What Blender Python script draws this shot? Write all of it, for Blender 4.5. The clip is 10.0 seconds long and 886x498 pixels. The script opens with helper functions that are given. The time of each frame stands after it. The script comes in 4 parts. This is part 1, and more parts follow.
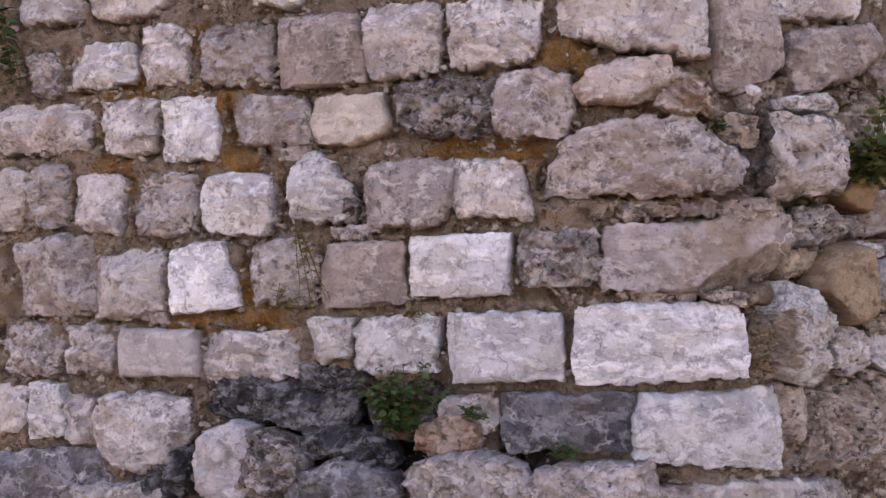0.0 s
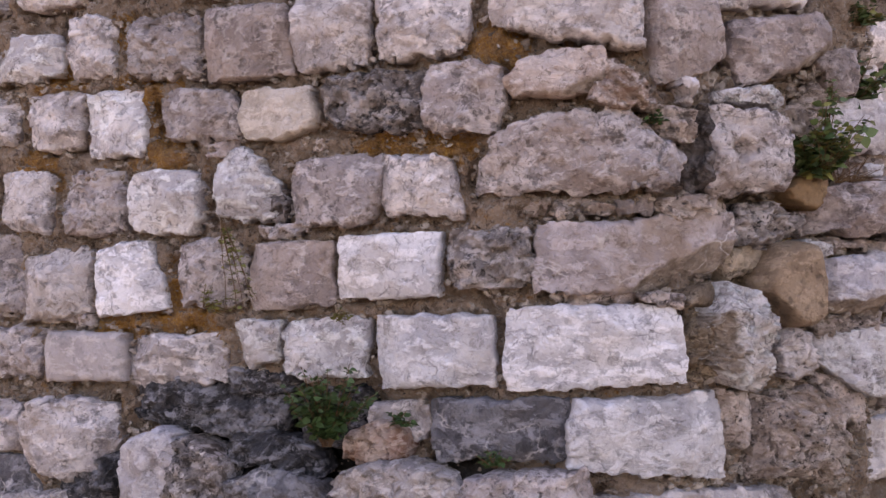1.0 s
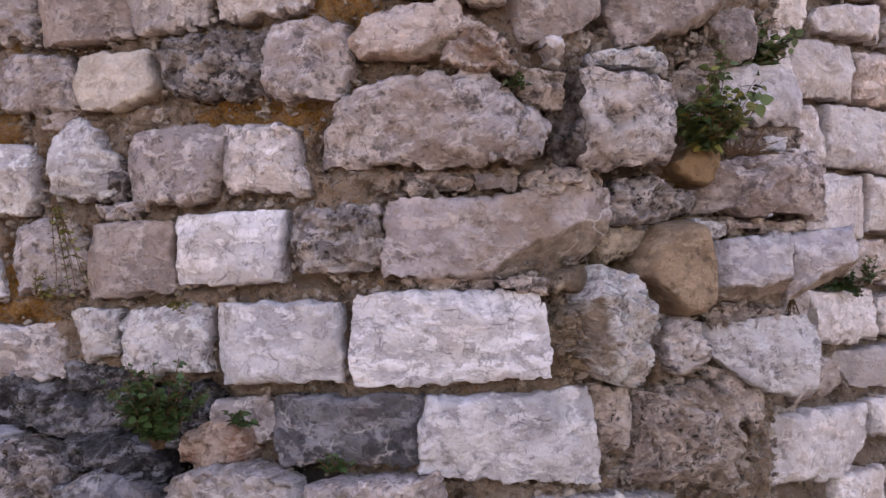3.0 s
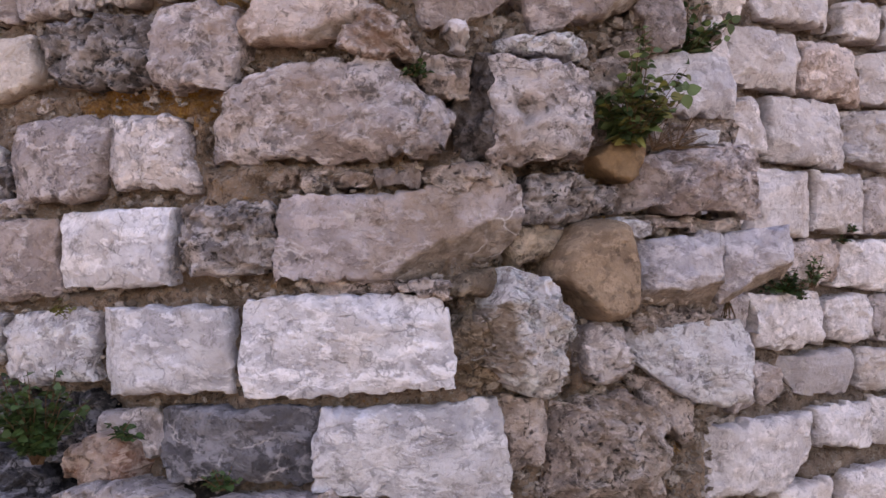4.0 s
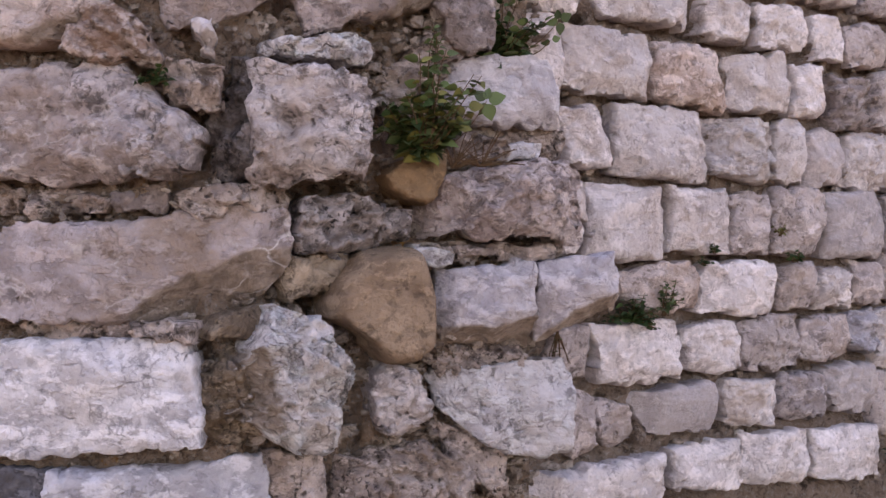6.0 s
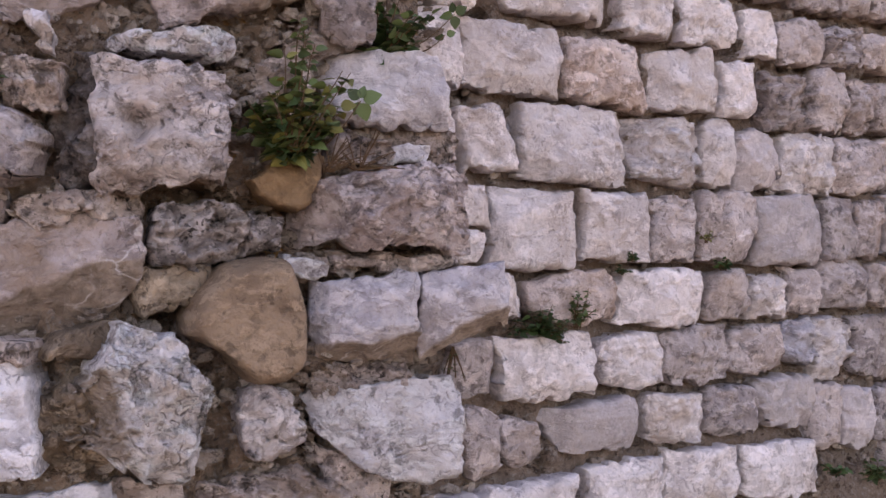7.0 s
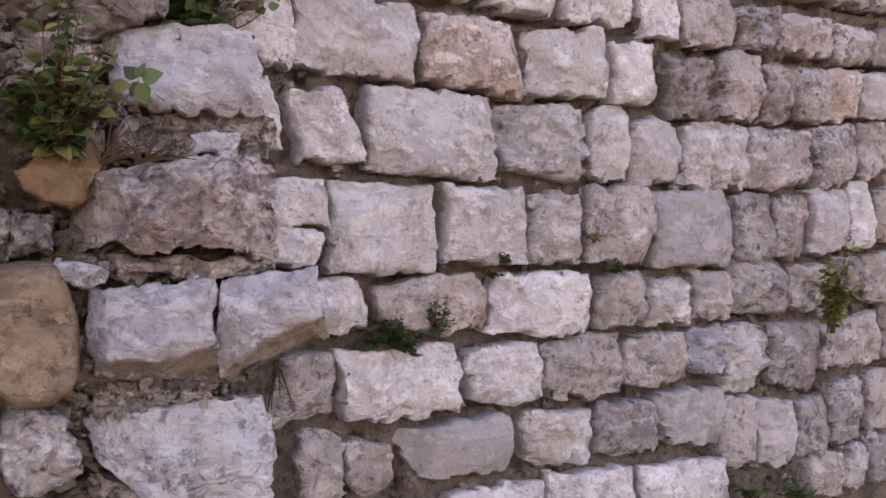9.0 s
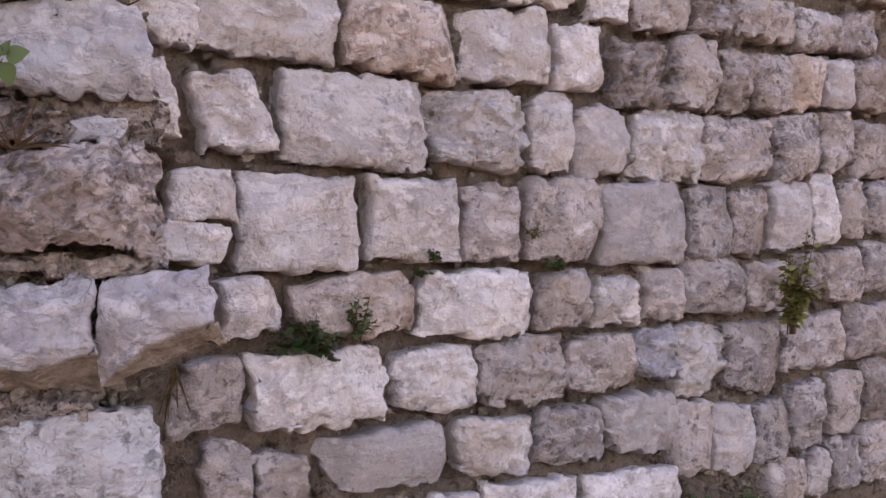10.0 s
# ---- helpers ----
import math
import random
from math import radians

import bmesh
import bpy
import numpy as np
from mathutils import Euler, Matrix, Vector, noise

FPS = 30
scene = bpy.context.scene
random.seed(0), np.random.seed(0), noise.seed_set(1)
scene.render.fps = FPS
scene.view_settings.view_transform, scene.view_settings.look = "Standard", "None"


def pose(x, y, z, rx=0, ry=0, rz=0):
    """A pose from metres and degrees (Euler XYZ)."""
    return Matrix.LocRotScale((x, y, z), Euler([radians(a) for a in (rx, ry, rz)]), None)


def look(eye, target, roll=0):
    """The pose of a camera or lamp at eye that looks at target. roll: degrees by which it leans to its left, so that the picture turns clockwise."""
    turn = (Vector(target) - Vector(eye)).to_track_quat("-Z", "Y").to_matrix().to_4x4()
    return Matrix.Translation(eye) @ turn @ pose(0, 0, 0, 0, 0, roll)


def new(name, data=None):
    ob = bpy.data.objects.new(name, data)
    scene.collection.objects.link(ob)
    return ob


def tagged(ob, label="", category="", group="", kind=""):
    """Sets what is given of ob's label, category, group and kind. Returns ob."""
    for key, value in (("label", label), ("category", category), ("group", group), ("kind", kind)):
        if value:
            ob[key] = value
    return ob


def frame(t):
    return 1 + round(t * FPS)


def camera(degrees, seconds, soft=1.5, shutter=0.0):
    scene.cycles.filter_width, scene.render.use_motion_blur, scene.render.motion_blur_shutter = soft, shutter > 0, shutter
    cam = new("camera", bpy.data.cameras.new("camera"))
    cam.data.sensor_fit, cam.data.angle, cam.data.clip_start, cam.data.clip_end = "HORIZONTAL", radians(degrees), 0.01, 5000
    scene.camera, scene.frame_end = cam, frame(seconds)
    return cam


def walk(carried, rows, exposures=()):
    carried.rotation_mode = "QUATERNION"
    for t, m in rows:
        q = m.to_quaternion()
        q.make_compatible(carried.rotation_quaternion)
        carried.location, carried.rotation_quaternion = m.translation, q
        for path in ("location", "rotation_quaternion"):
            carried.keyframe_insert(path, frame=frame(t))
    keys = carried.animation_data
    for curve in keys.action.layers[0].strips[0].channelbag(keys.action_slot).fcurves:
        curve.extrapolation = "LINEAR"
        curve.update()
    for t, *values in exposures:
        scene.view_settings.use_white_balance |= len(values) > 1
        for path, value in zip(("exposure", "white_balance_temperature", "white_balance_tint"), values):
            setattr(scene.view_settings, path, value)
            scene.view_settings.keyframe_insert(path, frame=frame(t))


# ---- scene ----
cam = camera(45.4, 10.0)
METRES, EYE, TILT, LEAN, TURN = 2.5, 1.5, 0.0, 0.0, 0.0
EXPO, KELVIN, TINT = 2.41, 8800, 35
SUN_POWER, SUN_WIDE = 3.2, 0.6
ROWS = [
    (0.0, 0.0, 0.0, 0.0, 0.0, 0.0, 0.0),
    (0.5, 0.0384, 0.0249, 0.0028, 0.04, -0.22, 0.09),
    (1.0, 0.0805, 0.0494, 0.0067, 0.1, -0.35, 0.15),
    (1.5, 0.1198, 0.0749, 0.0094, 0.15, -0.47, 0.22),
    (2.0, 0.1581, 0.1031, 0.006, 0.17, -0.49, 0.24),
    (3.5, 0.2738, 0.1991, -0.0149, 0.08, -0.56, 0.17),
    (4.0, 0.3199, 0.2364, -0.0079, -0.02, -0.71, 0.17),
    (4.5, 0.3645, 0.2703, 0.0028, -0.2, -0.81, 0.19),
    (5.0, 0.4078, 0.302, 0.0114, -0.39, -0.89, 0.22),
    (5.5, 0.4517, 0.3313, 0.0172, -0.59, -0.96, 0.25),
    (7.0, 0.5937, 0.425, 0.0276, -1.01, -1.04, 0.33),
    (7.5, 0.6354, 0.4523, 0.0333, -0.93, -1.06, 0.38),
    (8.0, 0.6672, 0.4784, 0.0343, -0.89, -1.08, 0.43),
    (8.5, 0.7014, 0.5046, 0.0341, -0.81, -1.18, 0.42),
    (9.0, 0.7343, 0.5325, 0.0289, -0.8, -1.23, 0.39),
    (9.5, 0.7631, 0.5635, 0.0262, -0.99, -1.4, 0.32),
    (10.0, 0.7904, 0.5972, 0.0302, -1.29, -1.63, 0.29),
]
walk(cam, [(t, pose(0, 0, EYE, TILT, LEAN, TURN) @ pose(METRES * x, METRES * y, METRES * z, 90 + pitch, roll, yaw)) for t, x, y, z, yaw, pitch, roll in ROWS],
     exposures=[(0.0, EXPO, KELVIN, TINT), (8.8, EXPO, KELVIN, TINT), (10.0, EXPO - 0.10, KELVIN, TINT)])

# ---- light: the walls stand in open shade, the sun high behind them; sky and sunlit ground light them ----
SUN_HIGH, SUN_TURN = 50.0, -25.0
world = bpy.data.worlds.new("sky")
scene.world = world
world.use_nodes = True
wn = world.node_tree.nodes
sky = wn.new("ShaderNodeTexSky")
sky.sky_type, sky.sun_disc = "NISHITA", False
sky.sun_elevation, sky.sun_rotation = radians(SUN_HIGH), radians(SUN_TURN)
world.node_tree.links.new(sky.outputs[0], wn["Background"].inputs[0])
wn["Background"].inputs[1].default_value = 0.12
lamp = bpy.data.lights.new("sun", "SUN")
lamp.energy, lamp.angle, lamp.color = SUN_POWER, radians(SUN_WIDE), (1.0, 0.95, 0.88)
sun = new("sun", lamp)
sx, sy = math.sin(radians(SUN_TURN)), math.cos(radians(SUN_TURN))
sun.matrix_world = look((6 * sx, 6 * sy, 6 * math.tan(radians(SUN_HIGH))), (0, 0, 0))


# ---- materials ----
def nodes_of(name):
    m = bpy.data.materials.new(name)
    m.use_nodes = True
    nt = m.node_tree
    return m, nt, nt.nodes["Principled BSDF"]


class Graph:
    """Short forms for node graphs."""

    def __init__(self, name):
        self.m, self.nt, self.b = nodes_of(name)
        self.n = self.nt.nodes

    def put(self, socket, value):
        if isinstance(value, bpy.types.NodeSocket):
            self.nt.links.new(value, socket)
        else:
            socket.default_value = value

    def coords(self, spread=37.0, own=True):
        tc = self.n.new("ShaderNodeTexCoord")
        if not own:
            return tc.outputs["Object"]
        oi = self.n.new("ShaderNodeObjectInfo")
        self.rand = oi.outputs["Random"]
        add = self.n.new("ShaderNodeVectorMath")
        add.operation = "MULTIPLY_ADD"
        self.put(add.inputs[0], self.rand)
        add.inputs[1].default_value = (spread, spread * 0.7, spread * 1.3)
        self.put(add.inputs[2], tc.outputs["Object"])
        return add.outputs[0]

    def noise(self, v, scale, detail=6.0, rough=0.6, distort=0.0):
        t = self.n.new("ShaderNodeTexNoise")
        self.put(t.inputs["Vector"], v)
        t.inputs["Scale"].default_value, t.inputs["Detail"].default_value = scale, detail
        t.inputs["Roughness"].default_value, t.inputs["Distortion"].default_value = rough, distort
        return t.outputs["Fac"]

    def stretch(self, v, sx, sy, sz, ry=0.0):
        t = self.n.new("ShaderNodeMapping")
        self.put(t.inputs["Vector"], v)
        t.inputs["Scale"].default_value = (sx, sy, sz)
        t.inputs["Rotation"].default_value = (0, ry, 0)
        return t.outputs[0]

    def voronoi(self, v, scale, feature="F1", rand=1.0):
        t = self.n.new("ShaderNodeTexVoronoi")
        t.feature = feature
        self.put(t.inputs["Vector"], v)
        t.inputs["Scale"].default_value, t.inputs["Randomness"].default_value = scale, rand
        return t.outputs["Distance"]

    def warp(self, v, scale, amount):
        t = self.n.new("ShaderNodeTexNoise")
        self.put(t.inputs["Vector"], v)
        t.inputs["Scale"].default_value, t.inputs["Detail"].default_value = scale, 4.0
        a = self.n.new("ShaderNodeVectorMath")
        a.operation = "MULTIPLY_ADD"
        self.put(a.inputs[0], t.outputs["Color"])
        a.inputs[1].default_value = (amount, amount, amount)
        self.put(a.inputs[2], v)
        return a.outputs[0]

    def ramp(self, f, lo, hi, a=0.0, b=1.0):
        t = self.n.new("ShaderNodeMapRange")
        self.put(t.inputs[0], f)
        for i, k in enumerate((lo, hi, a, b)):
            self.put(t.inputs[i + 1], k)
        return t.outputs[0]

    def math(self, op, a, b=0.0):
        t = self.n.new("ShaderNodeMath")
        t.operation = op
        self.put(t.inputs[0], a)
        self.put(t.inputs[1], b)
        return t.outputs[0]

    def mix(self, f, a, b, blend="MIX"):
        t = self.n.new("ShaderNodeMix")
        t.data_type, t.blend_type = "RGBA", blend
        self.put(t.inputs[0], f)
        for i, k in ((6, a), (7, b)):
            self.put(t.inputs[i], k if isinstance(k, bpy.types.NodeSocket) else (*k, 1.0))
        return t.outputs[2]

    def value(self, colour, v):
        t = self.n.new("ShaderNodeHueSaturation")
        self.put(t.inputs["Value"], v)
        self.put(t.inputs["Color"], colour)
        return t.outputs[0]

    def finish(self, colour, height, strength, rough, distance=0.01):
        self.put(self.b.inputs["Base Color"], colour)
        self.put(self.b.inputs["Roughness"], rough)
        self.b.inputs["Specular IOR Level"].default_value = 0.25
        if height is not None:
            t = self.n.new("ShaderNodeBump")
            t.inputs["Strength"].default_value, t.inputs["Distance"].default_value = strength, distance
            self.put(t.inputs["Height"], height)
            self.put(self.b.inputs["Normal"], t.outputs[0])
        return self.m


def limestone(name, light, dark, crust, weather=0.5, cracks=0.5, pits=0.4, stain=(0.30, 0.20, 0.12), stained=0.25, specks=0.5, relief=1.0, calcite=0.0):
    """Weathered limestone: a pale body, grey weathered blotches, a dark lichen crust and specks, meandering veins, pits and earthy stains."""
    g = Graph(name)
    v = g.coords()
    big = g.noise(v, 6.0, 7, 0.6, 0.6)
    fine = g.noise(v, 90.0, 5, 0.7)
    mid = g.noise(g.warp(v, 16.0, 0.03), 27.0, 6, 0.66, 0.25)
    grain = g.noise(g.warp(v, 40.0, 0.02), 70.0, 4, 0.6, 0.5)
    fuzz = g.math("MULTIPLY", g.math("SUBTRACT", fine, 0.5), 0.12)
    col = g.mix(g.ramp(g.math("ADD", big, fuzz), 0.56 - 0.22 * weather, 0.68 - 0.22 * weather), light, dark)
    # pale flakes, drawn out along the bedding, with crisp edges
    flake = g.noise(g.warp(g.stretch(v, 1.0, 1.0, 1.9, 0.7), 9.0, 0.05), 15.0, 8, 0.64, 0.25)
    pale = g.ramp(g.math("ADD", flake, g.math("MULTIPLY", fuzz, 0.6)), 0.52, 0.57)
    col = g.mix(g.math("MULTIPLY", pale, 0.72), col, tuple(min(0.82, 1.30 * c) for c in light))
    # dark lichen crust in broken patches
    crusty = g.ramp(g.math("ADD", mid, fuzz), 0.59 - 0.12 * weather, 0.66 - 0.12 * weather)
    where = g.ramp(g.noise(v, 8.0, 5, 0.65), 0.42, 0.56, 0.12, 1.0)
    col = g.mix(g.math("MULTIPLY", g.math("MULTIPLY", crusty, where), min(1.0, 0.2 + 0.95 * weather)), col, crust)
    patch = g.ramp(g.noise(v, 10.0, 5, 0.7), 0.46, 0.58)
    speck = g.math("MULTIPLY", g.ramp(grain, 0.56, 0.61), patch)
    col = g.mix(g.math("MULTIPLY", speck, specks), col, tuple(0.8 * c for c in crust))
    earth = g.noise(g.warp(v, 4.0, 0.2), 5.0, 5, 0.6)
    col = g.mix(g.math("MULTIPLY", g.ramp(earth, 0.50, 0.64), stained), col, stain)
    # brown stain that also paints in the shade of ground-lit undersides
    stain_shade = g.n.new("ShaderNodeAttribute")
    stain_shade.attribute_name = "stain_and_shade"
    shade_or_lichen = g.ramp(g.math("ADD", stain_shade.outputs["Fac"], g.math("MULTIPLY", g.math("SUBTRACT", big, 0.5), 1.2)), 0.35, 0.75)
    col = g.mix(g.math("MULTIPLY", shade_or_lichen, g.ramp(stain_shade.outputs["Fac"], 0.0, 0.2)), col, g.mix(g.ramp(mid, 0.42, 0.6), (0.34, 0.265, 0.215), (0.20, 0.15, 0.118)))
    # a long vein, forking cracks and a fine crackle, each in places only
    path = g.noise(g.warp(g.stretch(v, 1.0, 1.0, 1.6, 0.5), 12.0, 0.06), 6.0, 4, 0.6, 0.4)
    line = g.ramp(g.math("ABSOLUTE", g.math("SUBTRACT", path, 0.5)), 0.001, 0.007, 0.6, 0.0)
    fork = g.voronoi(g.warp(g.warp(v, 6.0, 0.20), 30.0, 0.022), 9.0, "DISTANCE_TO_EDGE")
    line = g.math("MAXIMUM", line, g.ramp(fork, 0.002, 0.028, 0.8, 0.0))
    crack = g.math("MULTIPLY", line, g.ramp(g.noise(v, 11.0, 6, 0.72), 0.48, 0.60))
    net = g.voronoi(g.warp(g.warp(g.stretch(v, 1.0, 1.0, 1.4, 0.4), 10.0, 0.09), 60.0, 0.018), 21.0, "DISTANCE_TO_EDGE")
    net = g.math("MULTIPLY", g.ramp(net, 0.012, 0.055, 0.50, 0.0), g.ramp(g.noise(v, 14.0, 6, 0.75), 0.51, 0.57))
    crack = g.math("MAXIMUM", crack, net)
    col = g.mix(g.math("MULTIPLY", crack, g.ramp(g.rand, 0.0, 1.0, 0.55 * cracks, 1.0 * cracks)), col, tuple(0.85 * c for c in crust))
    if calcite:
        vein = g.voronoi(g.warp(g.warp(g.stretch(v, 1.0, 1.0, 1.3, 0.3), 7.0, 0.22), 30.0, 0.03), 8.0, "DISTANCE_TO_EDGE")
        vein = g.math("MULTIPLY", g.ramp(vein, 0.004, 0.05, 1.0, 0.0), g.ramp(g.noise(v, 8.0, 5, 0.7), 0.46, 0.60))
        col = g.mix(g.math("MULTIPLY", vein, calcite), col, (0.66, 0.60, 0.58))
    pit = g.ramp(g.math("ADD", g.voronoi(g.warp(v, 22.0, 0.08), 36.0), g.math("MULTIPLY", fuzz, 1.6)), 0.10, 0.30, 1.0, 0.0)
    pit = g.math("MULTIPLY", pit, g.ramp(g.noise(v, 14.0, 5, 0.7), 0.50, 0.58))
    col = g.mix(g.math("MULTIPLY", pit, 0.9 * pits), col, tuple(0.5 * c for c in crust))
    # arrises paled: rubbing, and ridge highlights painted into the colour
    geo = g.n.new("ShaderNodeNewGeometry")
    edge_highlight_wear = g.math("MULTIPLY", g.ramp(geo.outputs["Pointiness"], 0.52, 0.60), g.ramp(flake, 0.38, 0.52))
    col = g.mix(g.math("MULTIPLY", edge_highlight_wear, 0.55), col, tuple(min(0.82, 1.35 * c) for c in light))
    col = g.value(col, g.math("MULTIPLY", g.ramp(fine, 0.25, 0.75, 0.86, 1.12), g.ramp(g.rand, 0.0, 1.0, 0.84, 1.13)))
    hgt = g.math("ADD", g.math("MULTIPLY", mid, -0.8), g.math("MULTIPLY", fine, 0.10))
    hgt = g.math("ADD", hgt, g.math("MULTIPLY", g.ramp(flake, 0.47, 0.60), 0.16))
    hgt = g.math("ADD", hgt, g.math("MULTIPLY", grain, -0.25))
    hgt = g.math("SUBTRACT", hgt, g.math("MULTIPLY", crack, 0.3 * cracks))
    hgt = g.math("SUBTRACT", hgt, g.math("MULTIPLY", pit, 0.7 * pits))
    return g.finish(col, hgt, 1.0, g.ramp(mid, 0.3, 0.7, 0.78, 0.95), 0.022 * relief)


TONES = {
    "W": limestone("white_limestone", (0.66, 0.615, 0.618), (0.44, 0.405, 0.415), (0.115, 0.10, 0.104), 0.46, 0.72, 0.45, (0.48, 0.40, 0.33), 0.3, 0.62, 1.2),
    "WS": limestone("white_dressed_limestone", (0.63, 0.567, 0.555), (0.51, 0.45, 0.44), (0.19, 0.155, 0.145), 0.36, 0.36, 0.25, (0.49, 0.37, 0.29), 0.4, 0.45, 0.85),
    "WB": limestone("white_ashlar", (0.61, 0.587, 0.61), (0.42, 0.40, 0.422), (0.13, 0.12, 0.128), 0.40, 0.85, 0.12, (0.55, 0.47, 0.41), 0.3, 0.35, 0.75),
    "BR": limestone("brown_flaking_stone", (0.42, 0.32, 0.235), (0.23, 0.16, 0.11), (0.05, 0.036, 0.027), 0.6, 0.4, 0.7, (0.31, 0.205, 0.12), 0.5, 0.7, 1.7),
    "L": limestone("pale_limestone", (0.57, 0.51, 0.50), (0.38, 0.33, 0.325), (0.12, 0.103, 0.103), 0.5, 0.55, 0.5, (0.38, 0.28, 0.21), 0.35, 0.6, 1.2),
    "LS": limestone("pale_dressed_limestone", (0.52, 0.443, 0.423), (0.40, 0.335, 0.32), (0.12, 0.094, 0.087), 0.5, 0.36, 0.5, (0.40, 0.285, 0.215), 0.4, 0.6, 1.25),
    "LG": limestone("smooth_grey_limestone", (0.41, 0.36, 0.355), (0.32, 0.28, 0.28), (0.19, 0.185, 0.185), 0.3, 0.3, 0.12, (0.38, 0.31, 0.26), 0.25, 0.3, 0.6),
    "LB": limestone("bluish_limestone", (0.44, 0.41, 0.43), (0.31, 0.287, 0.313), (0.15, 0.133, 0.142), 0.5, 0.6, 0.15, (0.36, 0.27, 0.215), 0.35, 0.3, 0.9, calcite=0.5),
    "G": limestone("grey_limestone", (0.50, 0.435, 0.425), (0.325, 0.272, 0.267), (0.078, 0.066, 0.065), 0.58, 0.4, 0.5, (0.35, 0.24, 0.175), 0.35, 0.7, 1.25, calcite=0.35),
    "GT": limestone("brown_grey_limestone", (0.46, 0.39, 0.385), (0.32, 0.262, 0.252), (0.125, 0.098, 0.09), 0.5, 0.6, 0.2, (0.35, 0.235, 0.155), 0.5, 0.4, 1.0, calcite=0.75),
    "T2": limestone("brownish_limestone", (0.40, 0.33, 0.312), (0.27, 0.216, 0.203), (0.09, 0.074, 0.07), 0.55, 0.5, 0.35, (0.30, 0.205, 0.15), 0.4, 0.6, 1.15, calcite=0.5),
    "D": limestone("pitted_dark_limestone", (0.47, 0.41, 0.395), (0.20, 0.17, 0.163), (0.032, 0.027, 0.026), 0.78, 0.3, 0.9, (0.24, 0.165, 0.12), 0.3, 0.85, 1.5),
    "DR": limestone("crusted_limestone", (0.58, 0.51, 0.495), (0.36, 0.30, 0.288), (0.05, 0.04, 0.037), 0.58, 0.7, 0.8, (0.31, 0.215, 0.16), 0.35, 0.75, 1.6),
    "DT": limestone("brown_conglomerate", (0.57, 0.465, 0.415), (0.34, 0.26, 0.225), (0.06, 0.045, 0.038), 0.6, 0.2, 1.0, (0.36, 0.24, 0.165), 0.4, 0.9, 2.0),
    "WR": limestone("flaking_limestone", (0.72, 0.66, 0.65), (0.46, 0.40, 0.385), (0.07, 0.055, 0.05), 0.38, 1.0, 0.5, (0.36, 0.25, 0.165), 0.25, 0.6, 1.6),
    "B": limestone("blue_grey_limestone", (0.235, 0.225, 0.243), (0.095, 0.09, 0.10), (0.036, 0.035, 0.039), 0.6, 0.5, 0.4, (0.15, 0.115, 0.09), 0.2, 0.6, 1.0, calcite=0.6),
    # near black: crust, deepened by the ledge hollow's shade put into the colour
    "K": limestone("black_crust_and_shade", (0.27, 0.26, 0.28), (0.055, 0.052, 0.056), (0.011, 0.010, 0.011), 0.78, 0.4, 0.4, (0.06, 0.05, 0.04), 0.25, 0.9, 1.5),
    # grey crust, darkened to hold the shade of the crusted boulder's left side
    "KD": limestone("shade_grey_crust", (0.22, 0.19, 0.183), (0.085, 0.069, 0.065), (0.022, 0.018, 0.016), 0.65, 0.4, 0.6, (0.13, 0.09, 0.066), 0.35, 0.7, 1.5),
    "LC": limestone("pale_blue_limestone", (0.56, 0.525, 0.54), (0.44, 0.405, 0.42), (0.20, 0.175, 0.185), 0.4, 0.6, 0.15, (0.44, 0.34, 0.28), 0.35, 0.25, 0.9, calcite=0.4),
    "GP": limestone("purplish_brown_limestone", (0.52, 0.43, 0.405), (0.31, 0.242, 0.228), (0.085, 0.064, 0.058), 0.5, 0.5, 0.35, (0.32, 0.215, 0.155), 0.45, 0.55, 1.4),
    "WP": limestone("pink_flaking_limestone", (0.60, 0.50, 0.46), (0.38, 0.27, 0.22), (0.09, 0.062, 0.05), 0.6, 0.7, 0.6, (0.33, 0.17, 0.10), 0.5, 0.7, 1.6),
    "C": limestone("cream_limestone", (0.47, 0.405, 0.36), (0.38, 0.325, 0.285), (0.22, 0.18, 0.15), 0.35, 0.35, 0.2, (0.40, 0.32, 0.25), 0.35, 0.3, 0.8),
    "P": limestone("rosy_limestone", (0.60, 0.495, 0.455), (0.46, 0.345, 0.295), (0.14, 0.102, 0.084), 0.5, 0.45, 0.45, (0.43, 0.27, 0.17), 0.5, 0.5, 1.2),
    "R": limestone("red_brown_stone", (0.46, 0.35, 0.30), (0.25, 0.125, 0.085), (0.07, 0.045, 0.036), 0.5, 0.4, 0.4, (0.33, 0.13, 0.06), 0.6, 0.5, 1.3),
    "O": limestone("ochre_stone", (0.29, 0.18, 0.10), (0.21, 0.125, 0.068), (0.11, 0.07, 0.045), 0.4, 0.2, 0.1, (0.22, 0.14, 0.08), 0.5, 0.35, 0.8),
    "T": limestone("tan_boulder", (0.30, 0.208, 0.142), (0.20, 0.132, 0.088), (0.085, 0.058, 0.04), 0.5, 0.05, 0.2, (0.17, 0.10, 0.058), 0.6, 0.5, 0.9),
}


# orange lichen in the joints: x, z, reach
LICHEN = [(-0.81, 2.16, 0.10), (-0.71, 1.97, 0.10), (-1.09, 1.76, 0.09), (-0.65, 1.34, 0.13), (0.06, 1.79, 0.10), (0.20, 1.79, 0.09), (0.34, 2.04, 0.10),
          (-0.65, 1.80, 0.10), (-0.60, 1.29, 0.12), (-1.23, 1.38, 0.05), (-0.81, 1.25, 0.09), (-1.01, 2.04, 0.08)]


# black growth plus shade of the ledge hollow, in the colour: x, z, reach
GROWTH_AND_SHADE = [(-0.52, 0.97, 0.16), (-0.30, 0.95, 0.22), (-0.08, 0.90, 0.16), (-0.75, 0.80, 0.18), (0.25, 0.90, 0.10)]


